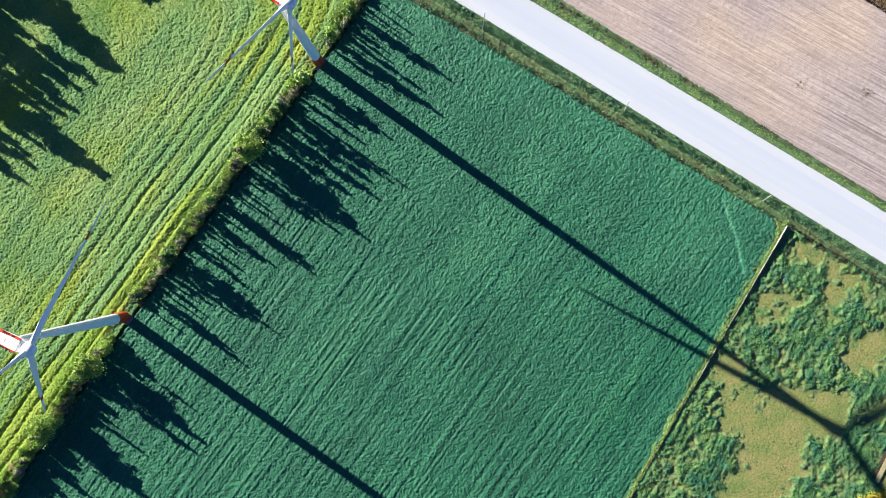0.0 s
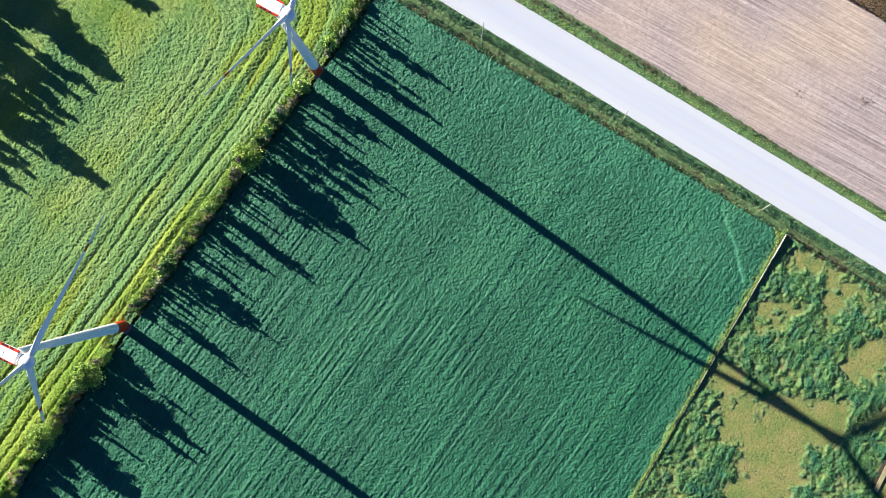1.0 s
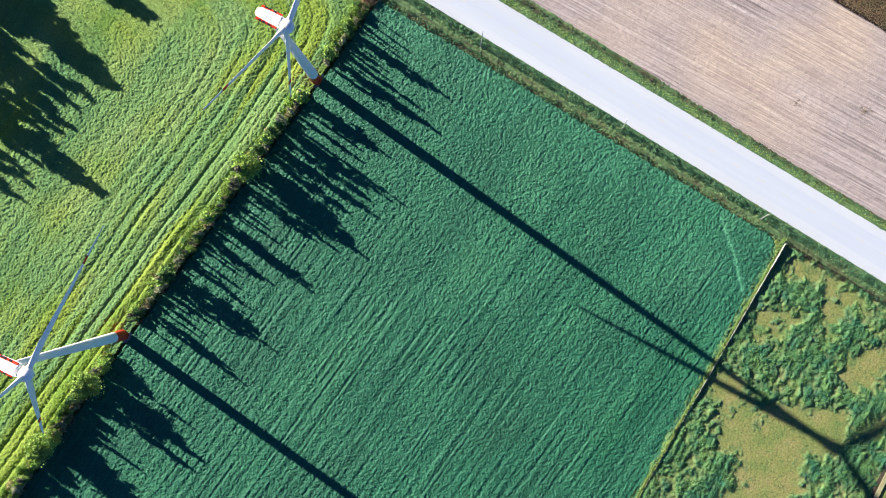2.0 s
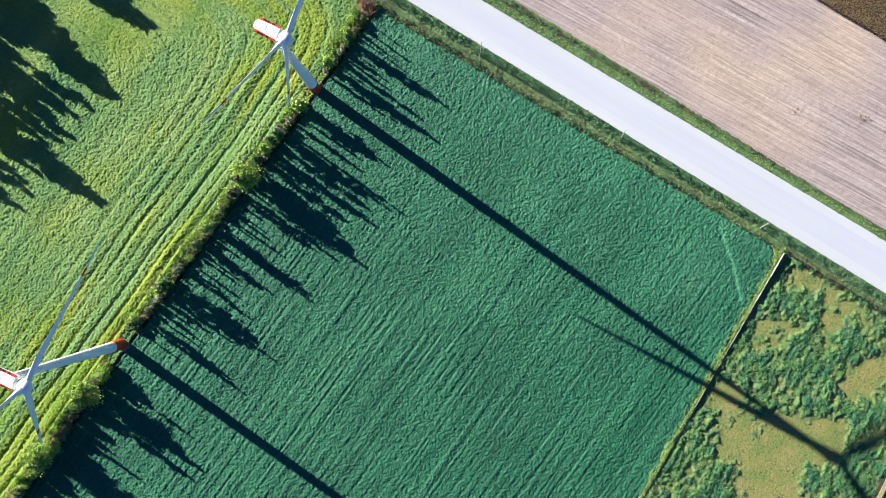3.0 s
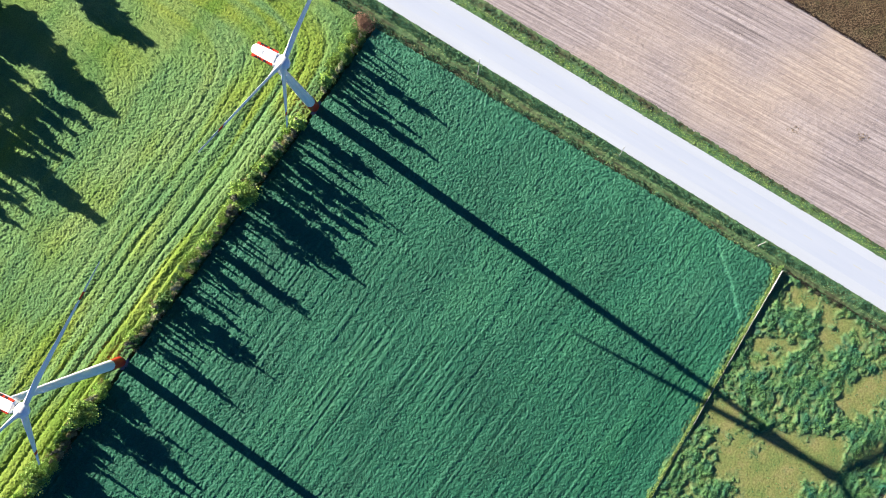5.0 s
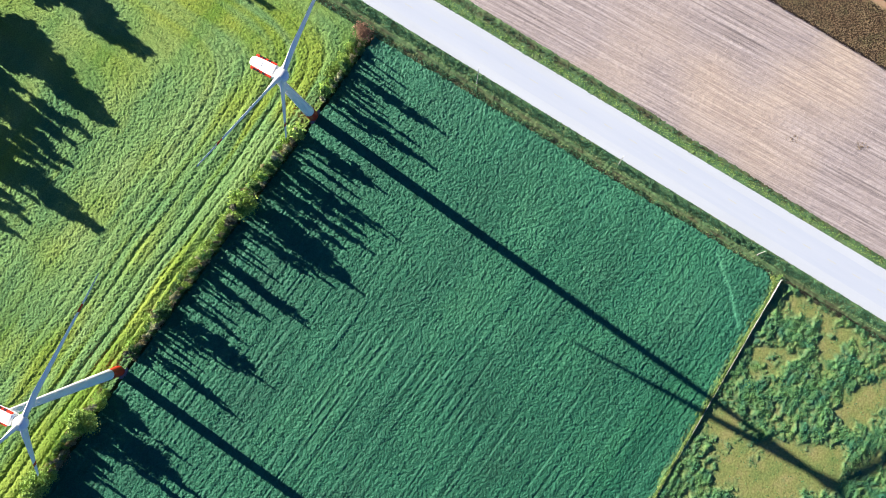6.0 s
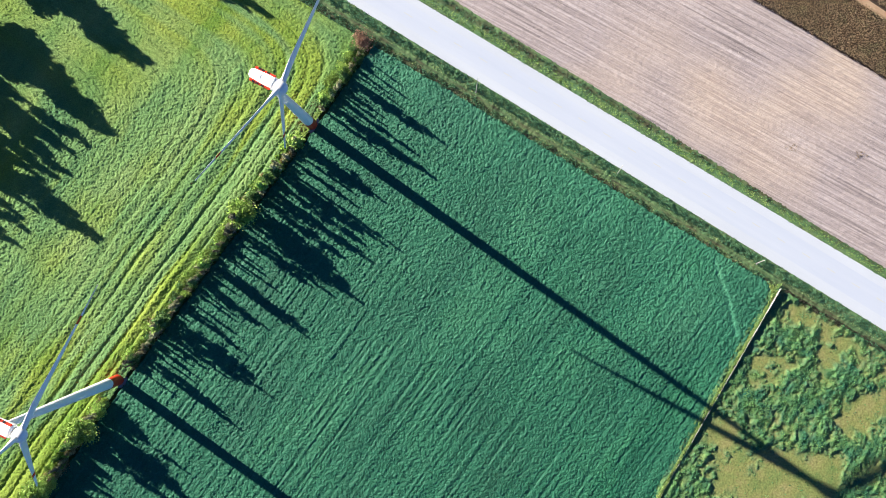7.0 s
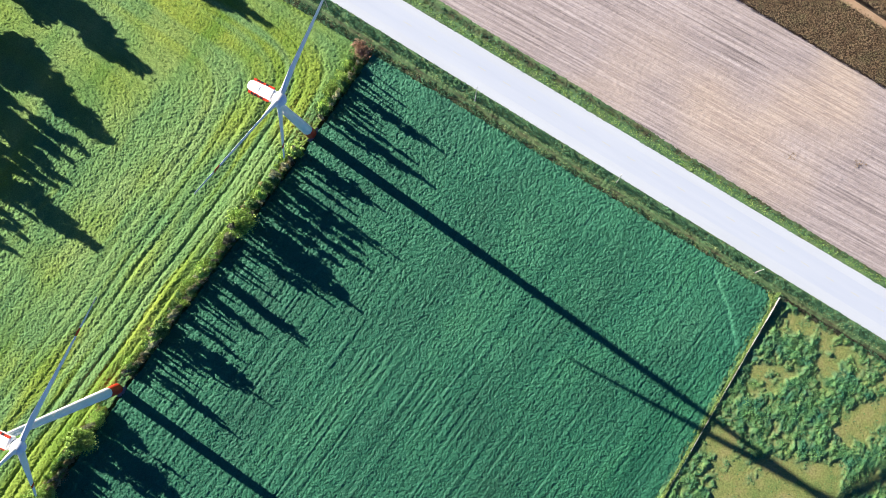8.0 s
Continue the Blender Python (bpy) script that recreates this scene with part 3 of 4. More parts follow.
# ---- maize ----
def maize_inside(x, y):
    track = (above(x, y, TRACK_SOUTH) > 0) & (above(x, y, TRACK_NORTH) < 0.6)
    return (above(x, y, MAIZE_SOUTH) > 0.5) & ~track


tagged(strip("maize_ground", MAIZE_SOUTH, ((63.2, 199.1), (203.2, 115.5)), -0.02, M_CORN_SOIL, 0.2, 0, 1), "dark soil under the maize", "ground", kind="structure")
tagged(strip("farm_track", TRACK_SOUTH, TRACK_NORTH, 0.05, M_TRACK, 0.2, -3, 4), "bare orange-brown earth track through the maize", "track", kind="structure")
rng = np.random.default_rng(130)
gu, gv = np.meshgrid(np.arange(-130, 40, 0.55), np.arange(0, 60, 0.75))
gu, gv = gu.ravel() + rng.uniform(-0.2, 0.2, gu.size), gv.ravel() + rng.uniform(-0.15, 0.15, gu.size)
dxm, dym = 140 / 163.06, -83.6 / 163.06
mx, my = 203.2 + gu * dxm - gv * dym, 55.5 + gu * dym + gv * dxm
keep = maize_inside(mx, my) & (mx < EAST + 6) & (my < NORTH + 6) & (mx > 70)
stalks = np.stack([mx[keep], my[keep], np.zeros(keep.sum())], 1)
rng = np.random.default_rng(131)
tops = np.repeat(stalks, 7, 0)
tops[:, 0:2] += rng.normal(0, 0.22, (len(tops), 2))
tops[:, 2] = rng.uniform(0.9, 2.4, len(tops))
tagged(leaves("maize", tops, 0.25, M_CORN, 132, flat=0.2, long=2.2), "ripe brown maize standing in rows", "maize", kind="stuff")


# ---- trees ----
def crown_points(h, w, n, seed, low=0.05, foot=0.6, belly=0.4, boughs=30):
    """Leaf places of a ragged crown: boughs at chance heights, short at the foot, longest at the belly, none at the tip."""
    rng = np.random.default_rng(seed)
    z = np.sort(rng.uniform(low, 0.985, boughs))
    turn = rng.uniform(0, 2 * np.pi, boughs)
    shape = np.interp(z, [low, belly, 0.5 + belly / 2, 1.0], [foot, 1.0, 0.72, 0.06])
    reach = w / 2 * shape * rng.uniform(0.5, 1.1, boughs)
    k = rng.choice(boughs, n, p=(shape + 0.25) / (shape + 0.25).sum())
    f = rng.uniform(0.05, 1.0, n)
    loose = 0.11 * w * (0.25 + shape[k])
    x = np.cos(turn[k]) * reach[k] * f + rng.normal(0, 1, n) * loose
    y = np.sin(turn[k]) * reach[k] * f + rng.normal(0, 1, n) * loose
    tall = h * z[k] + f * reach[k] * 0.4 + rng.normal(0, 0.02 * h, n)
    return np.stack([x, y, np.clip(tall, 0.05, h)], 1), z, turn, reach


def make_tree(name, label, category, group, h, w, n, leaf, material, seed, low=0.05, foot=0.6, belly=0.4):
    tree = tagged(empty(name), label, category, group)
    pts, z, turn, reach = crown_points(h, w, n, seed, low, foot, belly)
    bm = bmesh.new()
    cyl(bm, (0, 0, -0.3), (0.01 * h, 0, h * 0.55), 0.014 * h, 0.008 * h, 7)
    cyl(bm, (0.01 * h, 0, h * 0.55), (0, 0.1, h * 0.96), 0.008 * h, 0.002 * h, 6)
    for i in range(0, len(z), 3):
        foot_at = Vector((0, 0, h * z[i] * 0.95))
        cyl(bm, foot_at, foot_at + Vector((math.cos(turn[i]) * reach[i] * 0.9, math.sin(turn[i]) * reach[i] * 0.9, reach[i] * 0.4)), 0.05, 0.015, 4, False)
    part("trunk", bm, M_BARK, tree)
    crown = leaves("crown", pts, leaf, material, seed + 1, flat=0.2)
    crown.parent = tree
    return tree


SPIRES = [make_tree("hedge_tree", "slender pale-leaved tree in the hedgerow", "tree", "hedgerow trees", 10.0, 1.5, 400, 0.42, mat, 200 + 3 * i, 0.03, 0.5, 0.6) for i, mat in enumerate((M_LEAF_GREY, M_LEAF_GREY, M_TWIG))]
BELLIED = [make_tree("hedge_tree", "narrow leafy tree in the hedgerow, widest near its top", "tree", "hedgerow trees", 10.0, 3.0, 850, 0.46, mat, 215 + 3 * i, 0.05, 0.2, 0.64) for i, mat in enumerate((M_LEAF_DEEP, M_LEAF))]
BROAD = [make_tree("hedge_tree", "broad dense leafy tree in the hedgerow", "tree", "hedgerow trees", 10.0, 7.0, 3800, 0.42, mat, 225 + 3 * i, 0.04, 0.16, 0.55) for i, mat in enumerate((M_LEAF_DEEP, M_LEAF))]
KINDS = {"S": (SPIRES, 1.5), "B": (BELLIED, 3.0), "C": (BROAD, 7.0)}
SHRUBS = [make_tree("hedge_shrub", label, "shrub", "hedgerow shrubs", 2.3, w, n, 0.31, mat, 240 + 3 * i, 0.02, 0.9, 0.4)
          for i, (w, n, mat, label) in enumerate(((3.4, 1150, M_LEAF, "bushy yellow-green shrub at the field's edge"), (3.0, 950, M_LEAF_DEEP, "dense mid-green shrub at the field's edge"), (2.8, 800, M_LEAF_TAN, "pale straw-coloured shrub at the field's edge")))]


def hedge_point(s):
    """The place s metres along the hedge from its north end."""
    pts = [Vector(p) for p in HEDGE]
    for p, q in zip(pts, pts[1:]):
        d = (q - p).length
        if s <= d:
            return p + (q - p) * (s / d)
        s -= d
    return pts[-1]


def put(kind, x, y, size, tall, turn):
    return copy_thing(kind, Matrix.Translation((x, y, 0.0)) @ Matrix.Rotation(turn, 4, "Z") @ Matrix.Diagonal((size, size, tall, 1)))


TURBINES = ((-44.0, 66.3), (-112.4, -24.0))
GAPS = ((-42.9, 66.2), (-112.3, -23.6))


def clear(p, r):
    return all((p - Vector(t)).length > r for t in GAPS) and (p - Vector((-26.6, 95.8))).length > r * 0.55


# tall trees along the hedge: kind, metres from its north end, height, width
NORTH_ROW = [("B", 77.2, 15.3, 1.9), ("B", 78.5, 12.0, 2.6), ("S", 82.3, 5.8, 1.3), ("B", 85.7, 13.3, 1.5), ("S", 85.9, 9.3, 1.4), ("B", 89.1, 16.9, 3.0), ("B", 89.6, 13.4, 3.2), ("S", 92.2, 10.0, 1.5), ("S", 106.1, 14.5, 1.6), ("B", 106.5, 11.8, 5.0), ("S", 105.6, 5.4, 1.3), ("S", 109.9, 10.2, 1.1), ("S", 113.0, 12.0, 1.6), ("B", 122.5, 14.5, 3.0), ("B", 130.5, 13.5, 3.2), ("S", 116.8, 19.9, 1.3), ("S", 118.3, 16.9, 1.7), ("B", 119.6, 13.5, 3.2), ("B", 119.6, 11.0, 3.5), ("S", 118.2, 7.9, 1.2), ("B", 125.8, 16.9, 2.2), ("B", 126.2, 14.6, 2.6), ("S", 127.7, 9.1, 1.8), ("S", 128.1, 6.1, 1.4), ("S", 134.0, 9.0, 2.0), ("S", 139.7, 18.6, 2.4), ("C", 137.5, 15.8, 7.0), ("C", 136.7, 12.4, 6.0), ("B", 136.7, 9.3, 4.0), ("S", 143.6, 16.3, 2.0), ("S", 145.3, 12.5, 2.2), ("S", 144.9, 7.0, 1.3), ("S", 138.4, 3.5, 1.2), ("S", 144.8, 5.2, 1.0)]
SOUTH_ROW = [("S", 160.6, 16.9, 1.6), ("B", 159.2, 15.2, 3.6), ("S", 159.0, 11.2, 2.2), ("S", 159.8, 8.3, 1.3), ("S", 166.5, 12.1, 1.3), ("B", 167.2, 9.9, 2.6), ("S", 166.1, 6.4, 1.2), ("S", 178.1, 11.2, 1.6), ("S", 177.3, 8.1, 1.6), ("S", 185.3, 17.1, 1.4), ("B", 183.7, 13.4, 4.6), ("B", 186.7, 13.3, 3.0), ("S", 188.7, 11.6, 1.6), ("S", 190.6, 8.5, 1.6), ("S", 201.0, 16.0, 1.6), ("B", 199.6, 13.2, 2.6), ("S", 199.1, 9.9, 1.6), ("S", 194.4, 6.0, 1.3)]
END_ROW = [("S", 224.2, 14.3, 1.5), ("C", 223.3, 7.1, 5.0), ("B", 231.7, 17.4, 3.5), ("B", 236.4, 17.0, 2.6), ("C", 230.4, 14.0, 8.0), ("C", 230.4, 10.9, 6.5), ("S", 247.2, 12.4, 1.2), ("S", 245.1, 7.9, 1.0), ("B", 259.1, 15.9, 4.0), ("C", 257.0, 13.7, 7.5), ("C", 255.6, 11.1, 6.0), ("C", 253.3, 8.3, 5.0), ("S", 270.7, 9.6, 2.0), ("B", 270.2, 8.1, 3.0), ("S", 275.7, 7.3, 2.5), ("C", 278.9, 5.9, 4.0), ("C", 284.2, 3.7, 5.0), ("C", 292.1, 2.1, 5.0)]
rng = random.Random(5)
LENGTH = sum((Vector(q) - Vector(p)).length for p, q in zip(HEDGE, HEDGE[1:]))
for kind, s, h, w in NORTH_ROW + SOUTH_ROW + END_ROW:
    p = hedge_point(s)
    models, width = KINDS[kind]
    put(rng.choice(models[1:] if kind == "C" else models), p.x + 0.1, p.y - 0.1, (1.3 if kind == "C" and s < 208 else 1.15) * w / width, h / 8.95, rng.uniform(0, 6.28))
s = 63.0
while s < LENGTH - 3:
    p = hedge_point(s)
    if clear(p, 7.4):
        for off in (-0.1, 0.6, 2.6 if s < 208 else 1.9):
            g = rng.uniform(0.7, 1.35) * (1 if s < 208 else 0.72) if off > 1 else rng.uniform(0.55, 0.9)
            put(rng.choices(SHRUBS, (7, 1.2, 0.9) if off > 1 and s < 205 else (2.5, 0.4, 5) if off > 1 else (1, 3, 3) if s < 205 else (4, 0.6, 4))[0], p.x - off + rng.uniform(-0.4, 0.4), p.y + off * 0.7 + rng.uniform(-0.5, 0.5), g, g * rng.uniform(0.7, 1.1) * (3.7 if s > 208 else 1.0 if off > 1 else 1.9), rng.uniform(0, 6.28))
        h = rng.uniform(3.0, 11.0) if s < 205 else rng.uniform(3.0, 6.5)
        put(rng.choice(SPIRES), p.x + rng.uniform(-1.0, 0.6), p.y + rng.uniform(-0.8, 0.8), rng.uniform(0.45, 0.75), h / 9.9, rng.uniform(0, 6.28))
    s += rng.uniform(1.4, 2.5)

round_bush = make_tree("round_bush", "round bright yellow-green bush in the hedgerow", "shrub", "round hedge bushes", 3.2, 5.0, 1700, 0.30, M_LEAF, 290, 0.02, 0.9, 0.4)
round_bush.matrix_world = Matrix.Translation((-126.0, -42.0, 0)) @ Matrix.Diagonal((0.7, 0.7, 0.9, 1))
for s, f in ((72, 0.6), (82, 0.65), (86, 0.6), (106.5, 0.8), (109, 0.75), (112.5, 0.65), (118, 0.8), (122, 0.6), (127, 0.75), (131.5, 0.7), (137, 0.6), (143, 0.65), (150, 0.75), (156, 0.55), (163, 0.6), (171, 0.7), (180, 0.65), (188, 0.6), (196, 0.7)):
    x, y = hedge_point(s) + Vector((-2.1, 1.5))
    copy_thing(round_bush, Matrix.Translation((x, y, 0)) @ Matrix.Rotation(x, 4, "Z") @ Matrix.Diagonal((f, f, f, 1)))
pale_bush = make_tree("pale_bush", "round pale straw-coloured bush in the hedgerow", "shrub", "round hedge bushes", 3.4, 6.0, 1700, 0.34, M_LEAF_TAN, 294, 0.02, 0.9, 0.4)
pale_bush.matrix_world = Matrix.Translation((-141.5, -65.0, 0))
for x, y, f in ((-107.5, -16.0, 0.75), (-132.0, -54.0, 0.8), (-150.5, -77.5, 0.9)):
    copy_thing(pale_bush, Matrix.Translation((x, y, 0)) @ Matrix.Rotation(x, 4, "Z") @ Matrix.Diagonal((f, f, f, 1)))
rust = make_tree("rust_shrub", "rust-brown shrub where hedge and verge meet", "shrub", "", 3.0, 6.5, 1700, 0.29, M_LEAF_RUST, 260, 0.02, 0.9, 0.4)
rust.matrix_world = Matrix.Translation((-26.8, 95.6, 0)) @ Matrix.Diagonal((1.15, 1.15, 1, 1))

# tall pointed trees to the north-west, beyond the view, whose shadows reach into the meadow: place and width
FAR_TREES = [(-163.3, 97.6, 6.5), (-169.3, 103.8, 6.0), (-177.3, 112.2, 6.5), (-174.7, 95.6, 3.6), (-179.9, 93.2, 3.2), (-185.3, 95.2, 3.6), (-187.9, 92.6, 2.8), (-191.3, 96.2, 3.6), (-182.3, 86.2, 3.6), (-186.7, 84.8, 3.4), (-190.7, 83.8, 2.8), (-171.3, 62.6, 5.5), (-180.3, 71.2, 5.5), (-188.3, 73.8, 3.5), (-193.3, 73.2, 2.8), (-197.9, 70.2, 2.8), (-196.3, 65.6, 3.0), (-200.3, 61.2, 3.2), (-205.3, 66.2, 3.0), (-198.3, 106.2, 7.0), (-190.3, 118.2, 8.0), (-206.3, 92.2, 5.0), (-210.3, 79.2, 4.0), (-206.3, 114.2, 8.0), (-184.3, 122.2, 7.0), (-209.3, 100.2, 6.0), (-214.3, 86.2, 6.0)]
FAR_GROVE = [(-155.2, 125.2, 7.5), (-162.6, 131.6, 8.5), (-169.6, 137.6, 8.0), (-177.6, 141.6, 6.0), (-111.2, 141.4, 3.5), (-119.6, 144.8, 3.5), (-126.6, 147.2, 4.0), (-131.6, 152.6, 5.0)]
big = make_tree("field_tree", "tall dense pointed tree on the meadow's far side", "tree", "trees beyond the meadow", 24.0, 6.0, 1900, 1.15, M_LEAF_DEEP, 270, 0.03, 1.0, 0.45)
big.matrix_world = Matrix.Translation((FAR_TREES[0][0], FAR_TREES[0][1], 0)) @ Matrix.Diagonal((1.5, 1.5, 1.06, 1))
for x, y, w in FAR_TREES[1:] + FAR_GROVE:
    copy_thing(big, Matrix.Translation((x, y, 0)) @ Matrix.Rotation(x * 7, 4, "Z") @ Matrix.Diagonal((w / 5.8, w / 5.8, 1.08, 1)))
for kind in SPIRES + BELLIED + BROAD + SHRUBS:
    for o in (*kind.children_recursive, kind):
        bpy.data.objects.remove(o)


# ---- wind turbines ----
UP = Vector((0, 0, 1))
HUB_H, BLADE_R = 87.0, 43.5


def blade_ring(bm, r):
    """One section of the blade at r metres from the axis: round at the root, a thin wing outwards."""
    f = r / BLADE_R
    chord = 1.9 if f < 0.06 else (1.9 + (3.2 - 1.9) * min(1, (f - 0.06) / 0.14)) if f < 0.2 else 3.2 - 2.5 * ((f - 0.2) / 0.8) ** 0.9
    thick = 1.9 if f < 0.06 else max(0.14 * chord, 1.9 - (f - 0.06) * 9.0)
    twist = radians(14) * (1 - f)
    ring = []
    for k in range(14):
        a = 2 * math.pi * k / 14
        x, y = chord * (0.5 * math.cos(a) - 0.12 * min(1, f * 5)), thick / 2 * math.sin(a) * (1 if f < 0.06 else 0.75 + 0.25 * math.cos(a))
        ring.append(bm.verts.new((x * math.cos(twist) - y * math.sin(twist), x * math.sin(twist) + y * math.cos(twist), r)))
    return ring


def blade_piece(name, spans, material, parent, label=""):
    bm = bmesh.new()
    for r0, r1 in spans:
        steps = max(2, int((r1 - r0) / 1.5))
        rings = [blade_ring(bm, r0 + (r1 - r0) * i / steps) for i in range(steps + 1)]
        for a, b in zip(rings, rings[1:]):
            for k in range(14):
                bm.faces.new((a[k], a[(k + 1) % 14], b[(k + 1) % 14], b[k]))
        bm.faces.new(rings[0][::-1])
        bm.faces.new(rings[-1])
    return part(name, bm, material, parent, label, smooth=True)


def make_turbine(x, y, phase, yaw, overhang, label):
    axis = Vector((math.cos(radians(yaw)), math.sin(radians(yaw)), 0))     # the way the rotor faces
    side = Vector((-axis.y, axis.x, 0))
    turbine = tagged(empty("wind_turbine", Matrix.Translation((x, y, 0))), label, "wind turbine", "wind turbines")
    bm = bmesh.new()
    cyl(bm, (0, 0, -0.5), (0, 0, 0.35), 3.0, 3.0, 32)
    part("foundation", bm, M_CONCRETE, turbine, "round concrete foundation")
    bm = bmesh.new()
    cyl(bm, (0, 0, 0.3), (0, 0, 10.5), 1.95, 1.83, 40)
    part("tower_base", bm, M_RED, turbine, "red-painted foot of the tower", smooth=False)
    bm = bmesh.new()
    radius = lambda h: 1.82 - 0.80 * (h - 10.5) / 66
    for h0, h1 in ((10.5, 33.0), (33.0, 57.0), (57.0, HUB_H - 1.9)):
        cyl(bm, (0, 0, h0), (0, 0, h1 - 0.02), radius(h0), radius(h1), 40)
        cyl(bm, (0, 0, h1 - 0.16), (0, 0, h1), radius(h1) + 0.05, radius(h1) + 0.05, 40)
    part("tower", bm, M_GREY, turbine)
    frame_m = Matrix((axis, side, UP)).transposed().to_4x4()
    # nacelle: x along the axis towards the rotor, y across
    nac = Matrix.Translation((0, 0, HUB_H)) @ frame_m
    bm = bmesh.new()
    rings = []
    for px, wide, top, low in ((-4.4, 0.5, 0.7, -0.5), (-4.2, 0.95, 1.1, -0.9), (-3.7, 1.3, 1.5, -1.3), (-2.9, 1.55, 1.8, -1.7), (0.5, 1.75, 1.95, -1.9), (2.6, 1.75, 1.9, -1.9), (3.3, 1.6, 1.6, -1.6)):
        ring = []
        for k in range(20):
            a = 2 * math.pi * k / 20
            c, s = math.cos(a), math.sin(a)
            cy, cz = math.copysign(abs(c) ** 0.45, c) * wide, math.copysign(abs(s) ** 0.45, s) * (top if s > 0 else -low)
            ring.append(bm.verts.new(nac @ Vector((px, cy, cz))))
        rings.append(ring)
    for a, b in zip(rings, rings[1:]):
        for k in range(20):
            bm.faces.new((a[k], a[(k + 1) % 20], b[(k + 1) % 20], b[k]))
    bm.faces.new(rings[0][::-1])
    bm.faces.new(rings[-1])
    bmesh.ops.recalc_face_normals(bm, faces=bm.faces)
    nacelle = part("nacelle", bm, M_WHITE, turbine, "white rounded nacelle", smooth=False)
    for sgn in (-1, 1):
        bm = bmesh.new()
        box(bm, nac @ pose(-0.4, sgn * 1.52, 1.0, sgn * -38, 0, 0), 6.0, 0.80, 1.1, 0.2)
        part("side_panel", bm, M_RED, nacelle, "red side panel")
        bm = bmesh.new()
        for px in (-2.1, -1.1, 0.4):
            box(bm, nac @ pose(px, sgn * 1.78, 1.38, sgn * -38, 0, 0), 0.75, 0.5, 0.35)
        part("side_vent", bm, M_BLACK, nacelle, "black vents in the red panel")
    bm = bmesh.new()
    box(bm, nac @ pose(-1.6, 0, 1.90), 1.4, 1.2, 0.14, 0.03)
    part("roof_hatch", bm, M_WHITE, nacelle)
    bm = bmesh.new()
    cyl(bm, nac @ Vector((-3.5, 0.5, 1.4)), nac @ Vector((-3.5, 0.5, 3.0)), 0.05, 0.04, 6)
    part("wind_vane", bm, M_GREY, nacelle)
    # the hub with its pointed spinner
    hub_c = Vector((0, 0, HUB_H)) + axis * overhang
    bm = bmesh.new()
    m = Matrix.Translation(hub_c) @ frame_m
    rings = []
    for px, r in ((-1.5, 1.6), (-0.9, 2.0), (0.3, 2.1), (1.1, 1.75), (1.8, 1.1), (2.1, 0.35)):
        rings.append([bm.verts.new(m @ Vector((px, r * math.cos(2 * math.pi * k / 24), r * math.sin(2 * math.pi * k / 24)))) for k in range(24)])
    for a, b in zip(rings, rings[1:]):
        for k in range(24):
            bm.faces.new((a[k], a[(k + 1) % 24], b[(k + 1) % 24], b[k]))
    bm.faces.new(rings[0][::-1])
    bm.faces.new(rings[-1])
    bmesh.ops.recalc_face_normals(bm, faces=bm.faces)
    part("hub", bm, M_BLADE, turbine, smooth=True)
    for k in range(3):
        phi = radians(phase + 120 * k)
        out = side * math.sin(phi) + UP * math.cos(phi)
        across = out.cross(axis)
        blade = blade_piece("blade", ((1.2, 32.0), (34.4, BLADE_R)), M_BLADE, turbine, "long white blade with a red band")
        blade_piece("red_band", ((32.0, 34.4),), M_RED, blade)
        blade.matrix_basis = Matrix.Translation(hub_c) @ Matrix((across, axis, out)).transposed().to_4x4()
    return turbine


make_turbine(*TURBINES[0], 77, -27.0, 4.4, "tall white wind turbine with red tower foot and nacelle panels")
make_turbine(*TURBINES[1], 95, -26.0, 5.0, "tall white wind turbine with red tower foot beside the hedge")


# ---- fence between crop and pasture ----
fence = tagged(empty("fence"), "long weathered board fence on posts between crop and pasture", "fence")
a, b = Vector((*FENCE[1], 0)), Vector((53.0, -110.9, 0))
run = (b - a).normalized()
count = int((b - a).length / 2.4)
post_bm = bmesh.new()
box(post_bm, pose(0, 0, 0.65), 0.16, 0.16, 1.5, 0.02)
first_post = part("post", post_bm, M_WOOD, fence)
board_bm = bmesh.new()
box(board_bm, pose(0, 0, 0), 2.36, 0.05, 0.27, 0.008)
first_board = part("board", board_bm, M_WOOD, fence)
turn = math.degrees(math.atan2(run.y, run.x))
rng = random.Random(8)
for i in range(count + 1):
    p = a + run * 2.4 * i
    rails = 8 if i < 4 else 6 if i < 8 else 5 if i < 15 else 4 if i < 26 else 3
    tall = 0.2 + 0.22 * rails
    post = first_post if i == 0 else new("post", first_post.data)
    post.parent = fence
    post.matrix_basis = pose(p.x, p.y, 0, rng.uniform(-2, 2), rng.uniform(-2, 2), turn) @ Matrix.Diagonal((1, 1, tall, 1))
    if i < count:
        for k in range(rails):
            board = first_board if i == 0 and k == 0 else new("board", first_board.data)
            board.parent = fence
            q = a + run * 2.4 * (i + 0.5)
            board.matrix_basis = pose(q.x, q.y, 0.17 + 0.275 * k, 0, rng.uniform(-1, 1), turn)


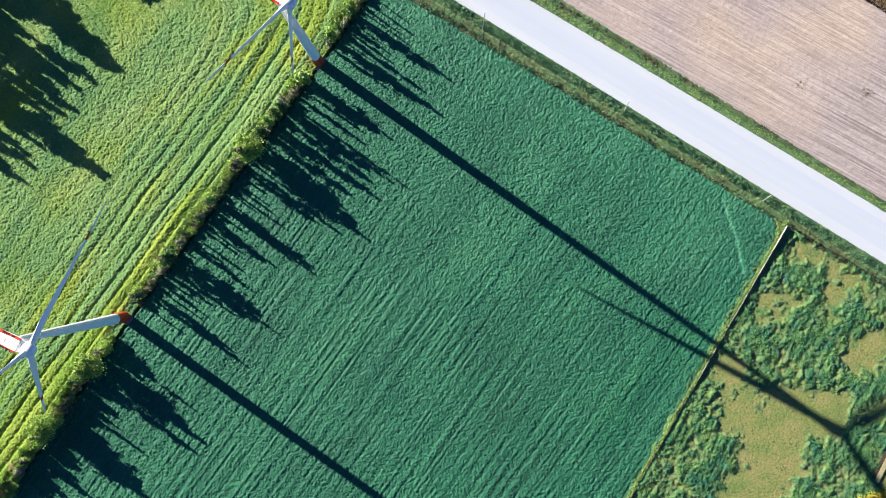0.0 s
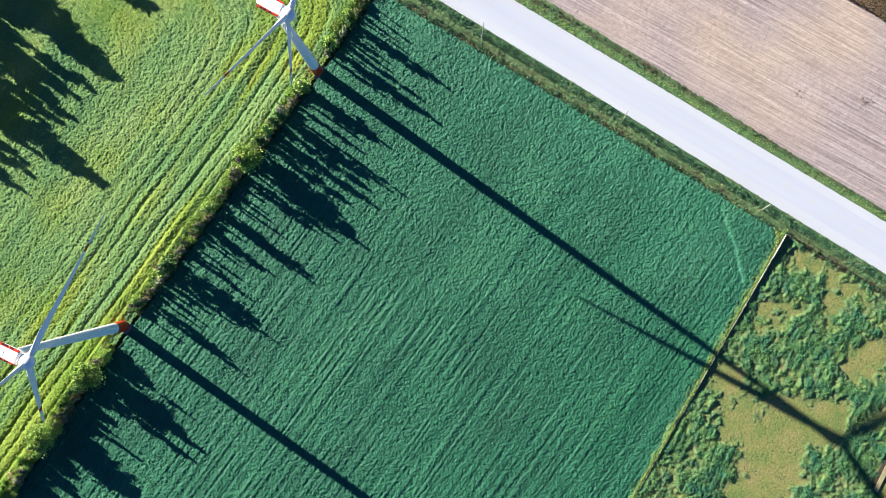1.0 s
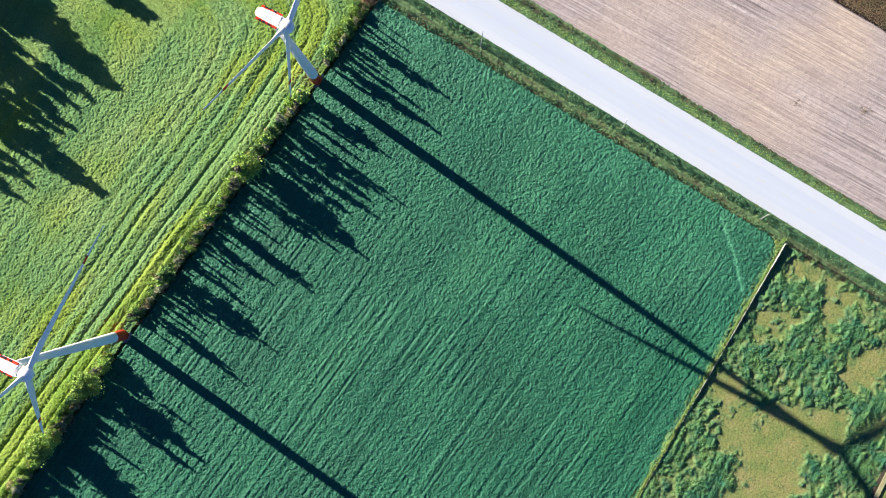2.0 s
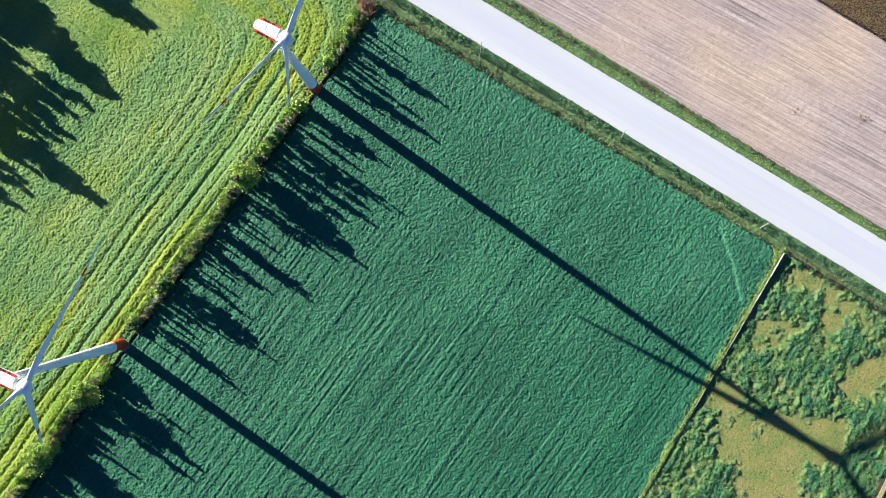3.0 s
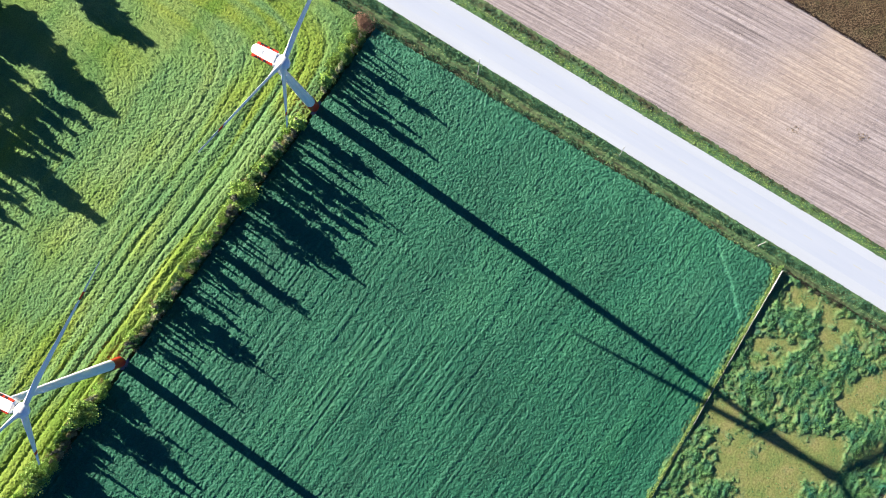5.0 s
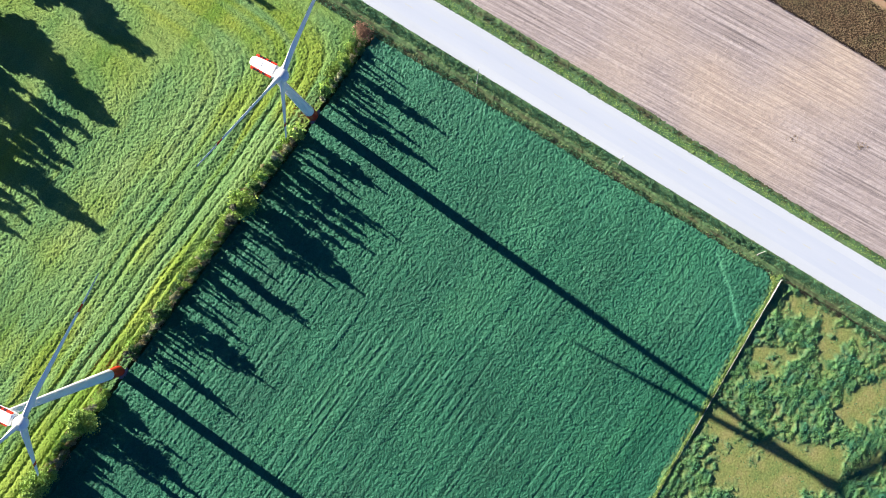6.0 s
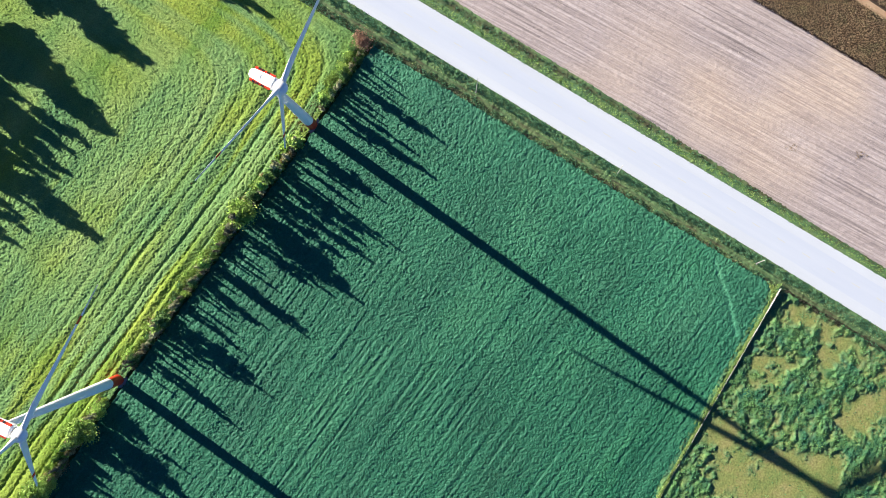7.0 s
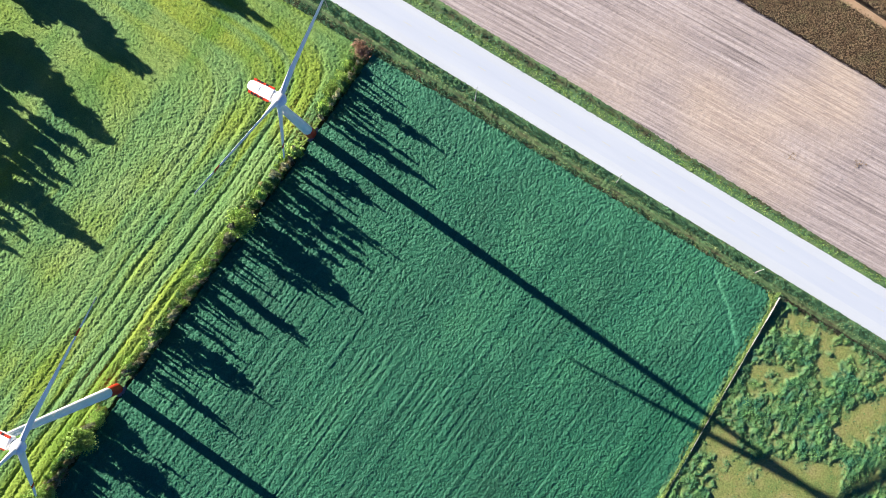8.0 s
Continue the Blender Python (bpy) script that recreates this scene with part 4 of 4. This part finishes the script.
# ---- utility poles by the road ----
def make_pole(x, y, tall, lean_x, lean_y):
    pole = tagged(empty("utility_pole", Matrix.Translation((x, y, 0))), "pale leaning wooden utility pole on the road verge", "utility pole", "roadside poles")
    top = Vector((lean_x, lean_y, tall))
    bm = bmesh.new()
    cyl(bm, (0, 0, -0.5), top, 0.15, 0.10, 12)
    part("pole_shaft", bm, M_POLE, pole)
    bm = bmesh.new()
    cyl(bm, top - Vector((0, 0, 0.05)), top + Vector((0, 0, 0.15)), 0.14, 0.08, 12)
    part("pole_cap", bm, M_GREY, pole, "grey metal cap")
    bm = bmesh.new()
    cyl(bm, (0, 0, -0.3), (0, 0, 0.45), 0.36, 0.30, 12)
    part("footing", bm, M_CONCRETE, pole, "short concrete footing")
    return pole


for x, y, tall, lx, ly in ((14.0, 77.8, 13.0, 0.3, 2.8), (64.2, 49.0, 11.5, -0.5, 1.7), (113.2, 17.0, 11.0, -1.0, 1.3), (-38.0, 110.5, 11.0, -0.2, 0.8)):
    make_pole(x, y, tall, lx, ly)


# ---- the bank and yellow bushes in the pasture's south-east corner ----
BANK = ((150.2, -83.6), (158.4, -67.0))


def shifted(line, d):
    return tuple((x + 0.9 * d, y - 0.44 * d) for x, y in line)


M_BANK = shade("bank_earth", [(0.26, 0.24, 0.11), (0.38, 0.35, 0.19)], 0.6, fine=0.3, fine_scale=2.0, bump=0.06)
# Flat dark band: the ditch's shadowed edge is put into its colour.
tagged(strip("bank_ditch", BANK, shifted(BANK, 1.3), 0.50, M_CORN_SOIL, 0.6, -0.6, 1.6, 30), "flat dark strip for the shadowed ditch beside a low bank", "ditch", kind="structure")
tagged(strip("bank_path", shifted(BANK, 1.3), shifted(BANK, 2.9), 0.66, M_BANK, 0.8, -0.6, 1.6, 30), "pale trodden earth path on a low bank", "path", kind="structure")
M_YELLOW = shade("yellow_leaf", [(0.40, 0.36, 0.03), (0.55, 0.50, 0.06)], 0.5, island=0.25, through_leaf=0.15)
bush = make_tree("yellow_bush", "bright yellow bush beside the earth path", "shrub", "yellow bushes", 1.8, 4.6, 1200, 0.32, M_YELLOW, 280, 0.02, 0.9, 0.4)
bush.matrix_world = Matrix.Translation((147.0, -89.5, 0))
for x, y, f in ((151.0, -88.5, 1.1), (155.0, -87.5, 1.0), (159.0, -85.5, 1.1), (143.0, -91.5, 0.9), (150.0, -92.0, 1.2), (156.0, -91.5, 1.1)):
    copy_thing(bush, Matrix.Translation((x, y, 0)) @ Matrix.Rotation(x, 4, "Z") @ Matrix.Diagonal((f, f, f, 1)))
